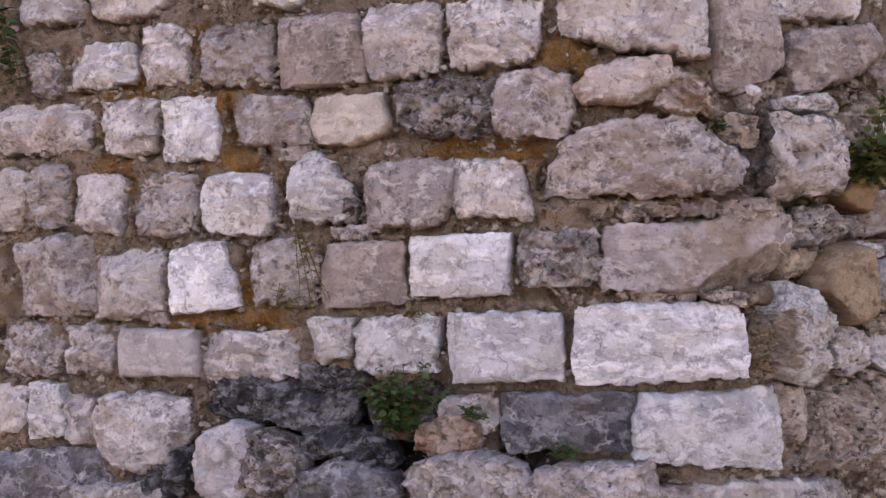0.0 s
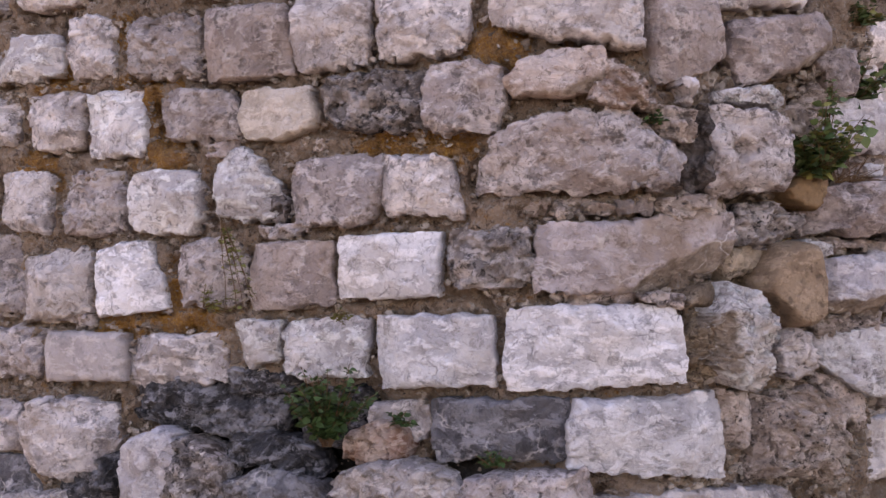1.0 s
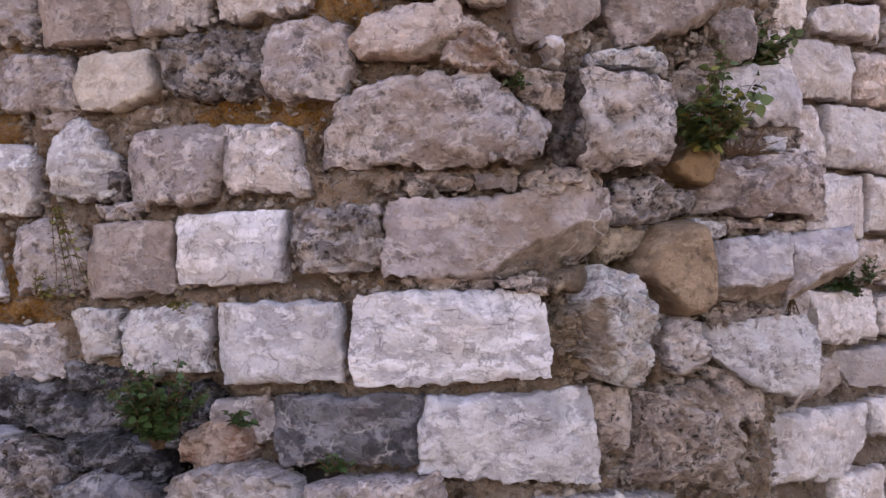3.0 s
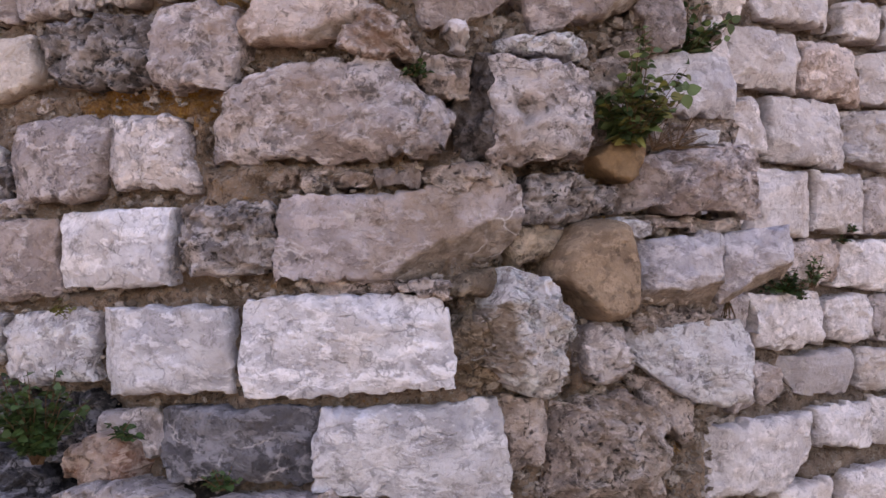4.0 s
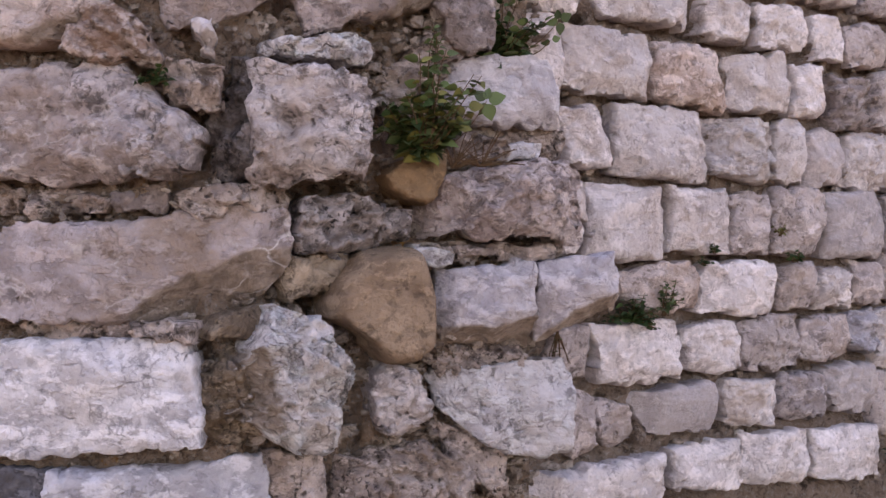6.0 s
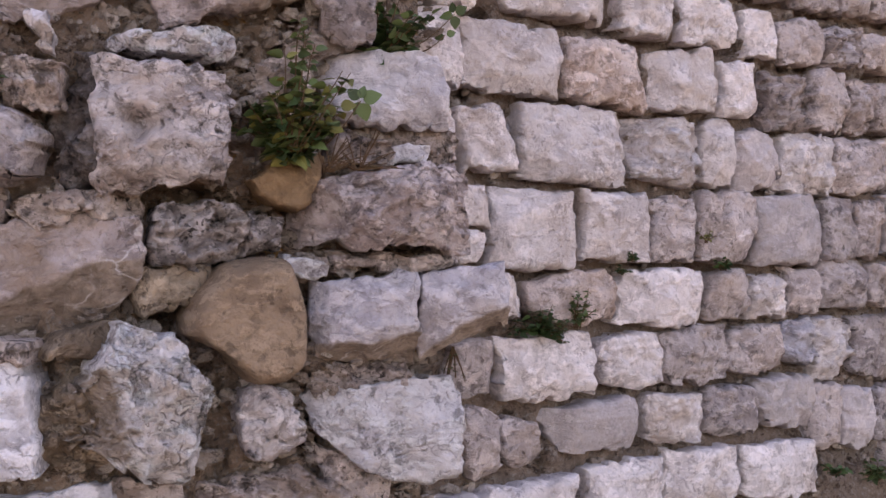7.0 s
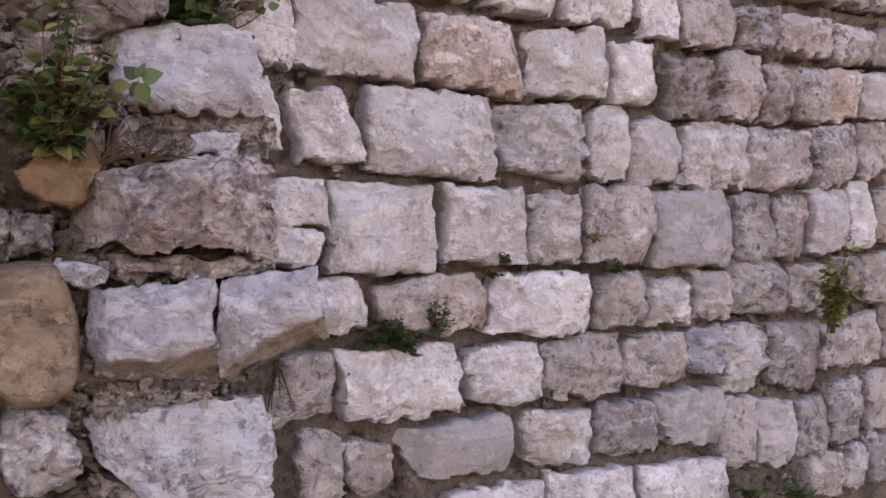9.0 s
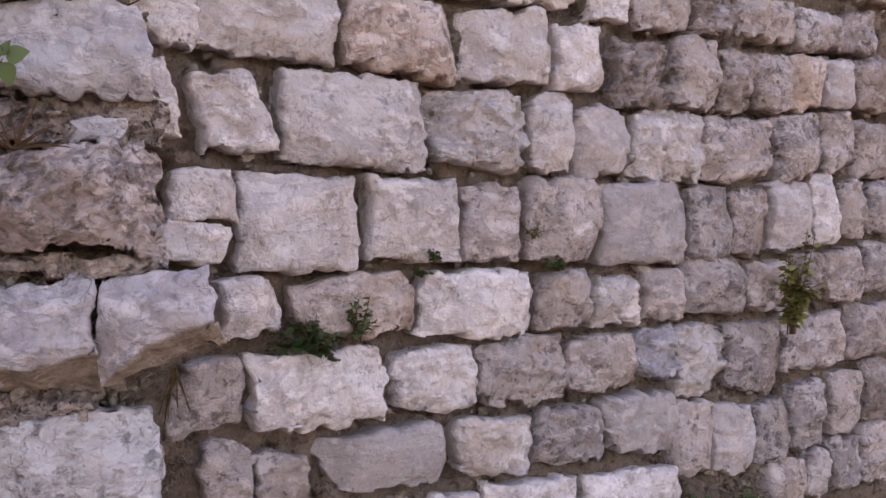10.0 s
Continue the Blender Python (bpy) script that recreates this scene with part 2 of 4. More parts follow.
def mortar_material(name, warm, cool, dirt, lichen, growth_and_shade=()):
    """Crumbling lime mortar with grit, dirt and, where a list is given, orange lichen."""
    g = Graph(name)
    v = g.coords(own=False)
    big = g.noise(v, 2.6, 6, 0.65, 0.5)
    mid = g.noise(g.warp(v, 22.0, 0.035), 38.0, 8, 0.72, 0.6)
    fine = g.noise(v, 120.0, 7, 0.78)
    col = g.mix(g.ramp(big, 0.40, 0.60), warm, cool)
    soil = g.math("MULTIPLY", g.ramp(mid, 0.49, 0.59), g.ramp(g.noise(v, 7.0, 6, 0.7), 0.38, 0.60, 0.15, 1.0))
    col = g.mix(soil, col, dirt)
    pale = g.ramp(g.noise(g.warp(v, 30.0, 0.03), 60.0, 6, 0.7), 0.53, 0.62)
    col = g.mix(g.math("MULTIPLY", pale, 0.65), col, (0.52, 0.45, 0.395))
    grit = g.ramp(g.voronoi(g.warp(v, 40.0, 0.02), 85.0), 0.12, 0.36, 1.0, 0.0)
    grit = g.math("MULTIPLY", grit, g.ramp(g.noise(v, 18.0, 4), 0.44, 0.56))
    col = g.mix(g.math("MULTIPLY", grit, 0.7), col, (0.50, 0.44, 0.395))
    shade_or_lichen = None
    for x, z, reach in lichen:
        d = g.n.new("ShaderNodeVectorMath")
        d.operation = "DISTANCE"
        g.put(d.inputs[0], g.stretch(v, 1.0, 0.0, 1.3))
        d.inputs[1].default_value = (x, 0.0, 1.3 * z)
        near = g.ramp(d.outputs["Value"], 1.5 * reach, 0.35 * reach)
        shade_or_lichen = near if shade_or_lichen is None else g.math("MAXIMUM", shade_or_lichen, near)
    if lichen:
        fleck = g.noise(g.warp(v, 9.0, 0.08), 15.0, 8, 0.7)
        shade_or_lichen = g.ramp(g.math("ADD", fleck, g.math("MULTIPLY", shade_or_lichen, 0.26)), 0.60, 0.67)
        shade_or_lichen = g.math("MULTIPLY", shade_or_lichen, g.ramp(mid, 0.42, 0.60, 1.0, 0.45))
        col = g.mix(g.math("MULTIPLY", shade_or_lichen, 0.95), col, g.mix(g.ramp(fine, 0.35, 0.65), (0.33, 0.125, 0.02), (0.55, 0.27, 0.05)))
    # mortar blackened around the hollow: growth, and shade painted in
    for x, z, reach in growth_and_shade:
        d = g.n.new("ShaderNodeVectorMath")
        d.operation = "DISTANCE"
        g.put(d.inputs[0], g.stretch(v, 1.0, 0.0, 1.6))
        d.inputs[1].default_value = (x, 0.0, 1.6 * z)
        near = g.math("ADD", g.ramp(d.outputs["Value"], 1.4 * reach, 0.5 * reach), g.math("MULTIPLY", g.math("SUBTRACT", big, 0.5), 1.5))
        col = g.mix(g.ramp(near, 0.35, 0.65, 0.0, 0.92), col, (0.022, 0.020, 0.018))
    col = g.value(col, g.ramp(fine, 0.25, 0.75, 0.66, 1.28))
    hgt = g.math("ADD", g.math("MULTIPLY", mid, 1.0), g.math("MULTIPLY", fine, 0.45))
    hgt = g.math("ADD", hgt, g.math("MULTIPLY", grit, 0.4))
    return g.finish(col, hgt, 1.0, 0.95, 0.06)


def chip_material():
    g = Graph("rubble_chips")
    v = g.coords(own=False)
    geo = g.n.new("ShaderNodeNewGeometry")
    r = geo.outputs["Random Per Island"]
    n = g.noise(v, 45.0, 8, 0.75)
    col = g.mix(r, (0.21, 0.155, 0.12), (0.54, 0.455, 0.395))
    col = g.mix(g.ramp(n, 0.52, 0.60), col, (0.13, 0.10, 0.08))
    col = g.value(col, g.ramp(g.noise(v, 120.0, 5), 0.25, 0.75, 0.7, 1.25))
    return g.finish(col, n, 1.0, 0.95, 0.02)


def leaf_material(name, a, b):
    g = Graph(name)
    v = g.coords()
    col = g.mix(g.noise(v, 60.0, 3), a, b)
    col = g.value(col, g.ramp(g.rand, 0.0, 1.0, 0.5, 1.2))
    g.b.inputs["Subsurface Weight"].default_value = 0.0
    return g.finish(col, g.noise(v, 240.0, 2), 0.25, 0.55, 0.002)


def plain(name, a, b, scale, rough=0.9):
    g = Graph(name)
    v = g.coords(own=False)
    n = g.noise(v, scale, 8, 0.65)
    return g.finish(g.mix(n, a, b), g.noise(v, scale * 6, 6), 0.6, rough, 0.02)


MORTAR = mortar_material("old_lime_mortar", (0.50, 0.345, 0.245), (0.43, 0.31, 0.235), (0.08, 0.046, 0.029), LICHEN, GROWTH_AND_SHADE)
PALE_MORTAR = mortar_material("pale_lime_mortar", (0.45, 0.325, 0.25), (0.38, 0.28, 0.22), (0.11, 0.068, 0.047), [])
CHIPS = chip_material()
LEAF = leaf_material("green_leaf", (0.055, 0.092, 0.032), (0.11, 0.15, 0.055))
LEAF_DARK = leaf_material("dark_leaf", (0.030, 0.062, 0.020), (0.05, 0.095, 0.030))
LEAF_DRY = leaf_material("yellowing_leaf", (0.21, 0.185, 0.055), (0.13, 0.14, 0.04))
STALK = plain("reddish_stalk", (0.16, 0.075, 0.05), (0.11, 0.085, 0.04), 40.0)
EARTH = plain("trodden_earth", (0.09, 0.072, 0.054), (0.132, 0.108, 0.085), 1.5)


# ---- ways to build ----
def part(name, mesh, material, parent=None, label="", m=None):
    mesh.materials.append(material) if not mesh.materials else None
    ob = new(name, mesh)
    ob.parent = parent
    if m is not None:
        ob.matrix_basis = m
    return tagged(ob, label)


def mesh_of(name, verts, faces, smooth=True):
    me = bpy.data.meshes.new(name)
    me.from_pydata([tuple(p) for p in verts], [], faces)
    me.polygons.foreach_set("use_smooth", [smooth] * len(me.polygons))
    me.update()
    return me


def turbulence(p, octaves, seed):
    q = Vector((p[0] + seed, p[1] + 2 * seed, p[2] - seed))
    return noise.fractal(q, 1.0, 2.0, octaves)


def splinter(x, z, cell, lift, slope, seed):
    """Height of a broken face made of small tilted facets."""
    at = noise.voronoi(Vector((x / cell + seed, z / cell, seed)))[1][0]
    r = noise.cell_vector(at * 37.0)
    return lift * (r.x - 0.5) + slope * ((r.y - 0.5) * (x - (at.x - seed) * cell) + (r.z - 0.5) * (z - at.y * cell))


def stone_shape(x, z, w, h, tilt=0.0, skew=0.0, taper=0.0, wedge=0.0, rnd=0.3, rough=1.0, cuts=(), depth=0.15, step=0.007, nip=(0, 0, 0, 0), hole=None):
    """Corners and faces of a rough-hewn block with its face in the plane y = 0, looking along -y."""
    rng = random.Random(int(x * 977) * 7919 + int(z * 1013))
    seed = rng.uniform(0, 90)
    step = step * 0.75 if rough > 1.4 and step < 0.01 else step
    nu, nv = max(6, int(w / step)), max(6, int(h / step))
    small = min(w, h)
    bulge = (0.12 + 0.55 * rnd * rnd) * small
    ct, st = math.cos(radians(tilt)), math.sin(radians(tilt))
    own = [(radians(a), s, r) for a, s, r in cuts]
    facets = []
    for i in range(10 if rough > 0.5 else 0):
        a = rng.uniform(0, 2 * math.pi)
        facets.append((a, rng.uniform(0.12, 0.8) * (0.35 + 0.65 * rough), rng.uniform(0.55, 1.05)))
    loose = 0.028 + 0.040 * min(rough, 1.6)
    corner = [(rng.uniform(-loose, loose), rng.uniform(-loose, loose)) for i in range(4)]
    bow = [rng.uniform(-0.6, 0.6) * loose for i in range(4)]
    hewn, faced = min(rough, 1.4), min(1.3, max(0.22, 1.1 * rough - 0.65))
    verts, faces, broken = [], [], []
    for j in range(nv + 1):
        b = math.sin((2 * j / nv - 1) * math.pi / 2 * 0.8) / math.sin(math.pi / 2 * 0.8)
        for i in range(nu + 1):
            a = math.sin((2 * i / nu - 1) * math.pi / 2 * 0.8) / math.sin(math.pi / 2 * 0.8)
            u, v = a * math.sqrt(1 - rnd * b * b / 2), b * math.sqrt(1 - rnd * a * a / 2)
            for k, (du, dv) in zip(nip, ((-1, 1), (1, 1), (1, -1), (-1, -1))):
                if k and u * du > 0 and v * dv > 0:
                    c = k * (u * v * du * dv) ** 1.5
                    u, v = u - du * c, v - dv * c
            p, q = (1 + u) / 2, (1 + v) / 2
            share = ((1 - p) * (1 - q), p * (1 - q), p * q, (1 - p) * q)
            u, v = (u + sum(k * c[0] for k, c in zip(share, corner)) + (bow[0] * (1 - p) + bow[1] * p) * (1 - v * v),
                    v + sum(k * c[1] for k, c in zip(share, corner)) + (bow[2] * (1 - q) + bow[3] * q) * (1 - u * u))
            px = w / 2 * u * (1 + taper * v) + skew * v
            pz = h / 2 * v * (1 + wedge * u)
            edge = max(abs(a), abs(b)) ** 3
            k = (0.003 + 0.042 * small) * (0.1 + 0.9 * min(rough, 1.25)) * edge
            dx = turbulence((px * 19, pz * 19, 0.0), 6, seed)
            dz = turbulence((px * 19, pz * 19, 5.0), 6, seed + 7)
            px, pz = px + k * dx, pz + k * dz
            spall = noise.cell_vector(noise.voronoi(Vector((px / 0.034 + seed, pz / 0.028, seed)))[1][0] * 37.0)
            px, pz = px + 0.010 * hewn * edge * (spall.x - 0.5), pz + (0.014 if b < 0 else 0.008) * hewn * edge * (spall.z - 0.5)
            f = bulge * (1 - abs(a) ** 12) * (1 - abs(b) ** 12)
            bend = 0.015 * turbulence((px * 9, 2.0, pz * 9), 2, seed + 20)
            for way, slope, reach in facets:
                cx, cz = math.cos(way), math.sin(way)
                far = reach * (abs(cx) * w / 2 + abs(cz) * h / 2) + bend
                f = min(f, (far - px * cx - pz * cz) * slope + 0.4 * bulge)
            for n, (way, slope, reach) in enumerate(own):
                cx, cz = math.cos(way), math.sin(way)
                far = reach * (abs(cx) * w / 2 + abs(cz) * h / 2) + 1.6 * bend
                g = (far - px * cx - pz * cz) * slope + 0.8 * bulge
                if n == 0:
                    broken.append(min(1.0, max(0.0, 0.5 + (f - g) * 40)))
                f = min(f, g)
            if not own:
                broken.append(0.0)
            if hole:
                far = math.hypot(u - hole[0], (v - hole[1]) * h / w) / hole[2] + 0.5 * dx
                f -= hole[3] * math.exp(-max(0.0, far) ** 4)
            f -= bulge * 0.5
            f += min(rough, 1.2) * 0.0075 * turbulence((px * 13, 0, pz * 13), 6, seed + 3)
            crag = noise.ridged_multi_fractal(Vector((px * 18 + seed, seed, pz * 18)), 0.8, 2.1, 5, 1.0, 2.0)
            f -= min(1.0, max(0.12, rough - 0.5)) * 0.0085 * crag
            wide = 0.02 + 0.38 * small
            f += faced * (splinter(px + 0.10 * wide * dx, pz + 0.10 * wide * dz, wide, 0.006, 0.30, seed + 40)
                         + splinter(px + 0.004 * dx, pz + 0.004 * dz, 0.032, 0.0035, 0.26, seed + 50))
            if rough > 1.4:
                for cell, lift, slope in ((0.066, 0.007, 0.8), (0.024, 0.005, 0.9)):
                    f += (rough - 0.8) * splinter(px + 0.12 * cell * dx, pz + 0.12 * cell * dz, cell, lift, slope, seed)
            verts.append((ct * px - st * pz, -f, st * px + ct * pz))
    row = nu + 1
    for j in range(nv):
        for i in range(nu):
            p = j * row + i
            faces.append((p, p + 1, p + 1 + row, p + row))
    rim = list(range(nu)) + [nu + j * row for j in range(nv)] + [nv * row + i for i in range(nu, 0, -1)] + [j * row for j in range(nv, 0, -1)]
    last = rim
    for back, shrink in ((0.015, 1.004), (0.04, 0.985), (0.08, 0.9)):
        ring = []
        for p in rim:
            q = verts[p]
            ring.append(len(verts))
            verts.append((q[0] * shrink, max(q[1] + back, depth if back == 0.08 else -1.0), q[2] * shrink))
        n = len(rim)
        faces += [(last[(i + 1) % n], last[i], ring[i], ring[(i + 1) % n]) for i in range(n)]
        last = ring
    faces.append(tuple(last))
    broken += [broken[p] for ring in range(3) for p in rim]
    return verts, faces, broken


BLOCKS = {}


def stone(wall, tone, x, y, z, yaw, w, h, tilt=0.0, skew=0.0, taper=0.0, wedge=0.0, rnd=0.3, rough=1.0, cuts=(), depth=0.15, nip=(0, 0, 0, 0), stain_and_shade=False, hole=None):
    """A rough-hewn block bedded in a wall: w by h, turned by yaw about the upright and by tilt in its face. skew, taper
    and wedge make the face lean, widen upwards and grow to the right; rnd rounds its corners. cuts: broken faces as
    (way in degrees, slope, reach).
    nip: how far the corners are broken off, clockwise from the upper left. The flag paints the first broken face brown,
    as stain and as shaded underside.
    hole: a hollow in the face as (right, up, reach, depth) in halves of its size and metres."""
    verts, faces, broken = stone_shape(x, z, w, h, tilt, skew, taper, wedge, rnd, rough, cuts, depth, 0.0058, nip, hole)
    BLOCKS.setdefault(wall.name, []).append((x, z, yaw, w, h, tilt, skew, taper, wedge, rnd))
    me = mesh_of("stone", verts, faces)
    if stain_and_shade:
        me.attributes.new("stain_and_shade", "FLOAT", "POINT").data.foreach_set("value", broken)
    return part("stone", me, TONES[tone], wall, "", pose(x, y, z, 0, 0, yaw))


def along(line, x):
    return float(np.interp(x, [p[0] for p in line], [p[1] for p in line]))


def front(line, swells, x, z):
    y = along(line, x)
    for at_x, at_z, wide, high, out in swells:
        y -= out * math.exp(-((x - at_x) / wide) ** 4 - ((z - at_z) / high) ** 4)
    return y


def bed(name, line, x0, x1, z0, z1, step, back, label, swells=(), material=MORTAR):
    """The mortared body of a wall: its worn front follows a line on the plan, with swells and hollows (x, z, width, height, how far out);
    top, ends and back close it. The foot is laid more coarsely."""
    xs = np.arange(x0, x1 + step / 2, step)
    zs = np.concatenate((np.arange(z0, 0.68, 0.03), np.arange(0.70, 2.42, step), np.arange(2.44, z1 + 0.001, 0.03)))
    nx, nz = len(xs) - 1, len(zs) - 1
    verts, faces = [], []
    for z in zs:
        for x in xs:
            y = front(line, swells, x, z)
            p = (x * 7, y * 7, z * 7)
            lump = 0.030 * turbulence(p, 3, 3.0) + 0.026 * turbulence((x * 24, y * 24, z * 24), 5, 11.0)
            verts.append((x, y + lump, z))
    row = nx + 1
    for j in range(nz):
        for i in range(nx):
            p = j * row + i
            faces.append((p, p + 1, p + 1 + row, p + row))
    rim = list(range(nx)) + [nx + j * row for j in range(nz)] + [nz * row + i for i in range(nx, 0, -1)] + [j * row for j in range(nz, 0, -1)]
    ring = []
    for p in rim:
        q = verts[p]
        ring.append(len(verts))
        verts.append((q[0], back, q[2]))
    n = len(rim)
    faces += [(rim[(i + 1) % n], rim[i], ring[i], ring[(i + 1) % n]) for i in range(n)]
    faces.append(tuple(ring))
    ob = part(name, mesh_of(name, verts, faces), material, None, label)
    return tagged(ob, "", "wall", "", "structure")


def rake_joints(wall, under, beside, above, reach):
    """Washes the mortar out along the arrises of a wall's blocks: deepest under a block, uneven along its edge."""
    me = wall.data
    co = np.empty(len(me.vertices) * 3)
    me.vertices.foreach_get("co", co)
    co = co.reshape(-1, 3)
    sink = np.zeros(len(co))
    for x, z, yaw, w, h, tilt, skew, taper, wedge, rnd in BLOCKS[wall.name]:
        near = np.nonzero((abs(co[:, 0] - x) < w) & (abs(co[:, 2] - z) < h + 0.05) & (co[:, 1] < 5.0))[0]
        dx, dz = (co[near, 0] - x) / math.cos(radians(yaw)), co[near, 2] - z
        ct, st = math.cos(radians(tilt)), math.sin(radians(tilt))
        px, pz = ct * dx + st * dz, ct * dz - st * dx
        v = np.clip(2 * pz / h, -1, 1)
        px = (px - skew * v) / (1 + taper * v)
        pz = pz / (1 + wedge * np.clip(2 * px / w, -1, 1))
        r = (0.10 + 0.4 * rnd) * min(w, h) / 2
        qx, qz = abs(px) - w / 2 + r, abs(pz) - h / 2 + r
        far = np.hypot(np.maximum(qx, 0), np.maximum(qz, 0)) + np.minimum(np.maximum(qx, qz), 0) - r
        deep = np.where(qz > qx * 1.0, np.where(pz < 0, under, above), beside)
        sink[near] = np.maximum(sink[near], deep * np.exp(-(np.maximum(far - 0.004, 0) / reach) ** 2))
    for i in np.nonzero(sink > 0.001)[0]:
        p = co[i]
        co[i, 1] += sink[i] * min(1.25, max(0.1, 0.62 + 0.9 * turbulence((p[0] * 11, p[1] * 11, p[2] * 11), 3, 60.0)))
    me.vertices.foreach_set("co", co.reshape(-1))
    me.update()


EGG = bmesh.new()
bmesh.ops.create_icosphere(EGG, subdivisions=2, radius=1.0)
EGG_V, EGG_F = [v.co.copy() for v in EGG.verts], [tuple(v.index for v in f.verts) for f in EGG.faces]
EGG.free()


def chips(wall, line, many, x0, x1, z0, z1, least, most, sink, seed, swells=()):
    """Small stones and crumbs pressed into the mortar, in one mesh."""
    rng = random.Random(seed)
    verts, faces = [], []
    for i in range(many):
        x, z = rng.uniform(x0, x1), rng.uniform(z0, z1)
        s = least + (most - least) * rng.random() ** 2.5
        turn = Euler((rng.uniform(-0.4, 0.4), rng.uniform(-0.5, 0.5), rng.uniform(-0.8, 0.8))).to_matrix()
        size = Vector((s * rng.uniform(0.8, 1.6), s * rng.uniform(0.5, 0.9), s * rng.uniform(0.5, 0.9)))
        mid = Vector((x, front(line, swells, x, z) + sink * s, z))
        k, first = rng.uniform(0, 90), len(verts)
        for n in EGG_V:
            c = Vector((abs(n.x) ** 0.7 * (1 if n.x > 0 else -1), n.y, abs(n.z) ** 0.7 * (1 if n.z > 0 else -1)))
            c = c * (1 + 0.30 * turbulence(n * 1.7, 3, k) + 0.35 * (noise.cell(n * 1.6 + Vector((k, k, k))) - 0.5))
            verts.append(mid + turn @ Vector((c.x * size.x, c.y * size.y, c.z * size.z)))
        faces += [tuple(first + q for q in f) for f in EGG_F]
    ob = part("rubble", mesh_of("rubble", verts, faces, False), CHIPS, wall)
    return tagged(ob, "", "", "", "stuff")


def courses(wall, tone, line, x0, x1, z0, z1, seed):
    """The plain run of the wall past what stands near: rough courses of blocks in one mesh."""
    rng = random.Random(seed)
    verts, faces = [], []
    z = z0
    while z < z1 - 0.05:
        h = min(rng.uniform(0.13, 0.20), z1 - z)
        x = x0 + rng.uniform(0, 0.1)
        while x < x1:
            w = rng.uniform(0.14, 0.34)
            ya, yb = along(line, x), along(line, x + w)
            yaw = math.atan2(yb - ya, w)
            at = pose(x + w / 2, (ya + yb) / 2 - 0.03, z + h / 2, 0, 0, math.degrees(yaw))
            v, f, _ = stone_shape(x, z, w / math.cos(yaw) - 0.025, h - 0.03, rng.uniform(-2, 2), 0, 0, rng.uniform(-0.06, 0.06), 0.3, 1.1, (), 0.1, 0.025)
            first = len(verts)
            verts += [at @ Vector(q) for q in v]
            faces += [tuple(first + q for q in k) for k in f]
            x += w
        z += h
    ob = part("stonework", mesh_of("stonework", verts, faces), TONES[tone], wall)
    return tagged(ob, "", "", "", "stuff")


# ---- the ground and the two walls ----
gm = mesh_of("ground", [(-900, -900, 0), (900, -900, 0), (900, 900, 0), (-900, 900, 0)], [(0, 1, 2, 3)])
tagged(part("ground", gm, EARTH, None, "dusty trodden earth at the foot of the wall"), "", "ground", "", "structure")

OLD_LINE = [(-2.5, 4.084), (-1.237, 3.578), (-0.417, 3.249), (0.335, 2.946), (0.55, 2.906), (0.85, 2.93), (0.95, 3.03), (1.25, 3.165), (1.45, 3.29), (1.60, 3.50)]
NEW_LINE = [(1.40, 3.385), (1.63, 3.525), (1.86, 3.698), (2.02, 3.80), (2.65, 4.205), (3.0, 4.43), (5.0, 5.74)]
SWELLS = [(1.0, 1.45, 0.10, 0.08, -0.05), (-0.15, 0.88, 0.18, 0.07, -0.10), (1.0, 1.63, 0.13, 0.025, -0.07), (0.83, 1.77, 0.07, 0.11, -0.06), (-0.30, 1.0, 0.34, 0.095, -0.24), (-0.30, 0.74, 0.95, 0.12, 0.03), (1.12, 1.55, 0.16, 0.10, -0.06), (1.35, 1.33, 0.16, 0.045, 0.07), (1.33, 1.50, 0.2, 0.03, 0.06)]
old = bed("wall_1", OLD_LINE, -2.3, 1.47, 0.0, 2.75, 0.0075, 5.9, "old rubble wall of weathered limestone in crumbling brown mortar, its end broken off",
          SWELLS)
newer = bed("wall_2", NEW_LINE, 1.40, 4.2, 0.0, 2.75, 0.010, 5.9, "receding wall of pale limestone blocks in rough courses", (), PALE_MORTAR)

chips(old, OLD_LINE, 6500, -1.7, 0.9, 0.75, 2.38, 0.003, 0.014, 0.1, 5, SWELLS)
chips(old, OLD_LINE, 2600, 0.88, 1.50, 0.75, 2.38, 0.004, 0.022, 0.0, 6, SWELLS)
chips(newer, NEW_LINE, 700, 1.5, 3.4, 0.75, 2.38, 0.005, 0.018, 0.0, 7)
courses(old, "L", OLD_LINE, -2.3, 1.4, 0.0, 0.66, 1)
courses(old, "L", OLD_LINE, -2.3, 1.4, 2.42, 2.75, 2)
courses(old, "L", OLD_LINE, -2.3, -1.75, 0.68, 2.4, 3)
courses(newer, "LS", NEW_LINE, 1.6, 4.1, 0.0, 0.62, 4)
courses(newer, "LS", NEW_LINE, 1.6, 4.1, 2.46, 2.75, 5)
courses(newer, "LS", NEW_LINE, 3.55, 4.1, 0.64, 2.44, 6)

# the old wall and its broken end
stone(old, 'L', -1.336, 3.584, 2.308, -22, 0.272, 0.088, -1.4, 0.002, 0.02, 0.01, 0.35, 1.2)
stone(old, 'L', -1.038, 3.464, 2.301, -22, 0.300, 0.081, -1.5, 0.012, 0.21, -0.06, 0.35, 1.2)
stone(old, 'W', -0.522, 3.257, 2.282, -22, 0.168, 0.056, -6.6, -0.002, 0.07, 0.07, 0.3, 1)
stone(old, 'G', -1.372, 3.593, 2.093, -22, 0.141, 0.140, -3.6, -0.020, 0.13, -0.01, 0.4, 1.6)
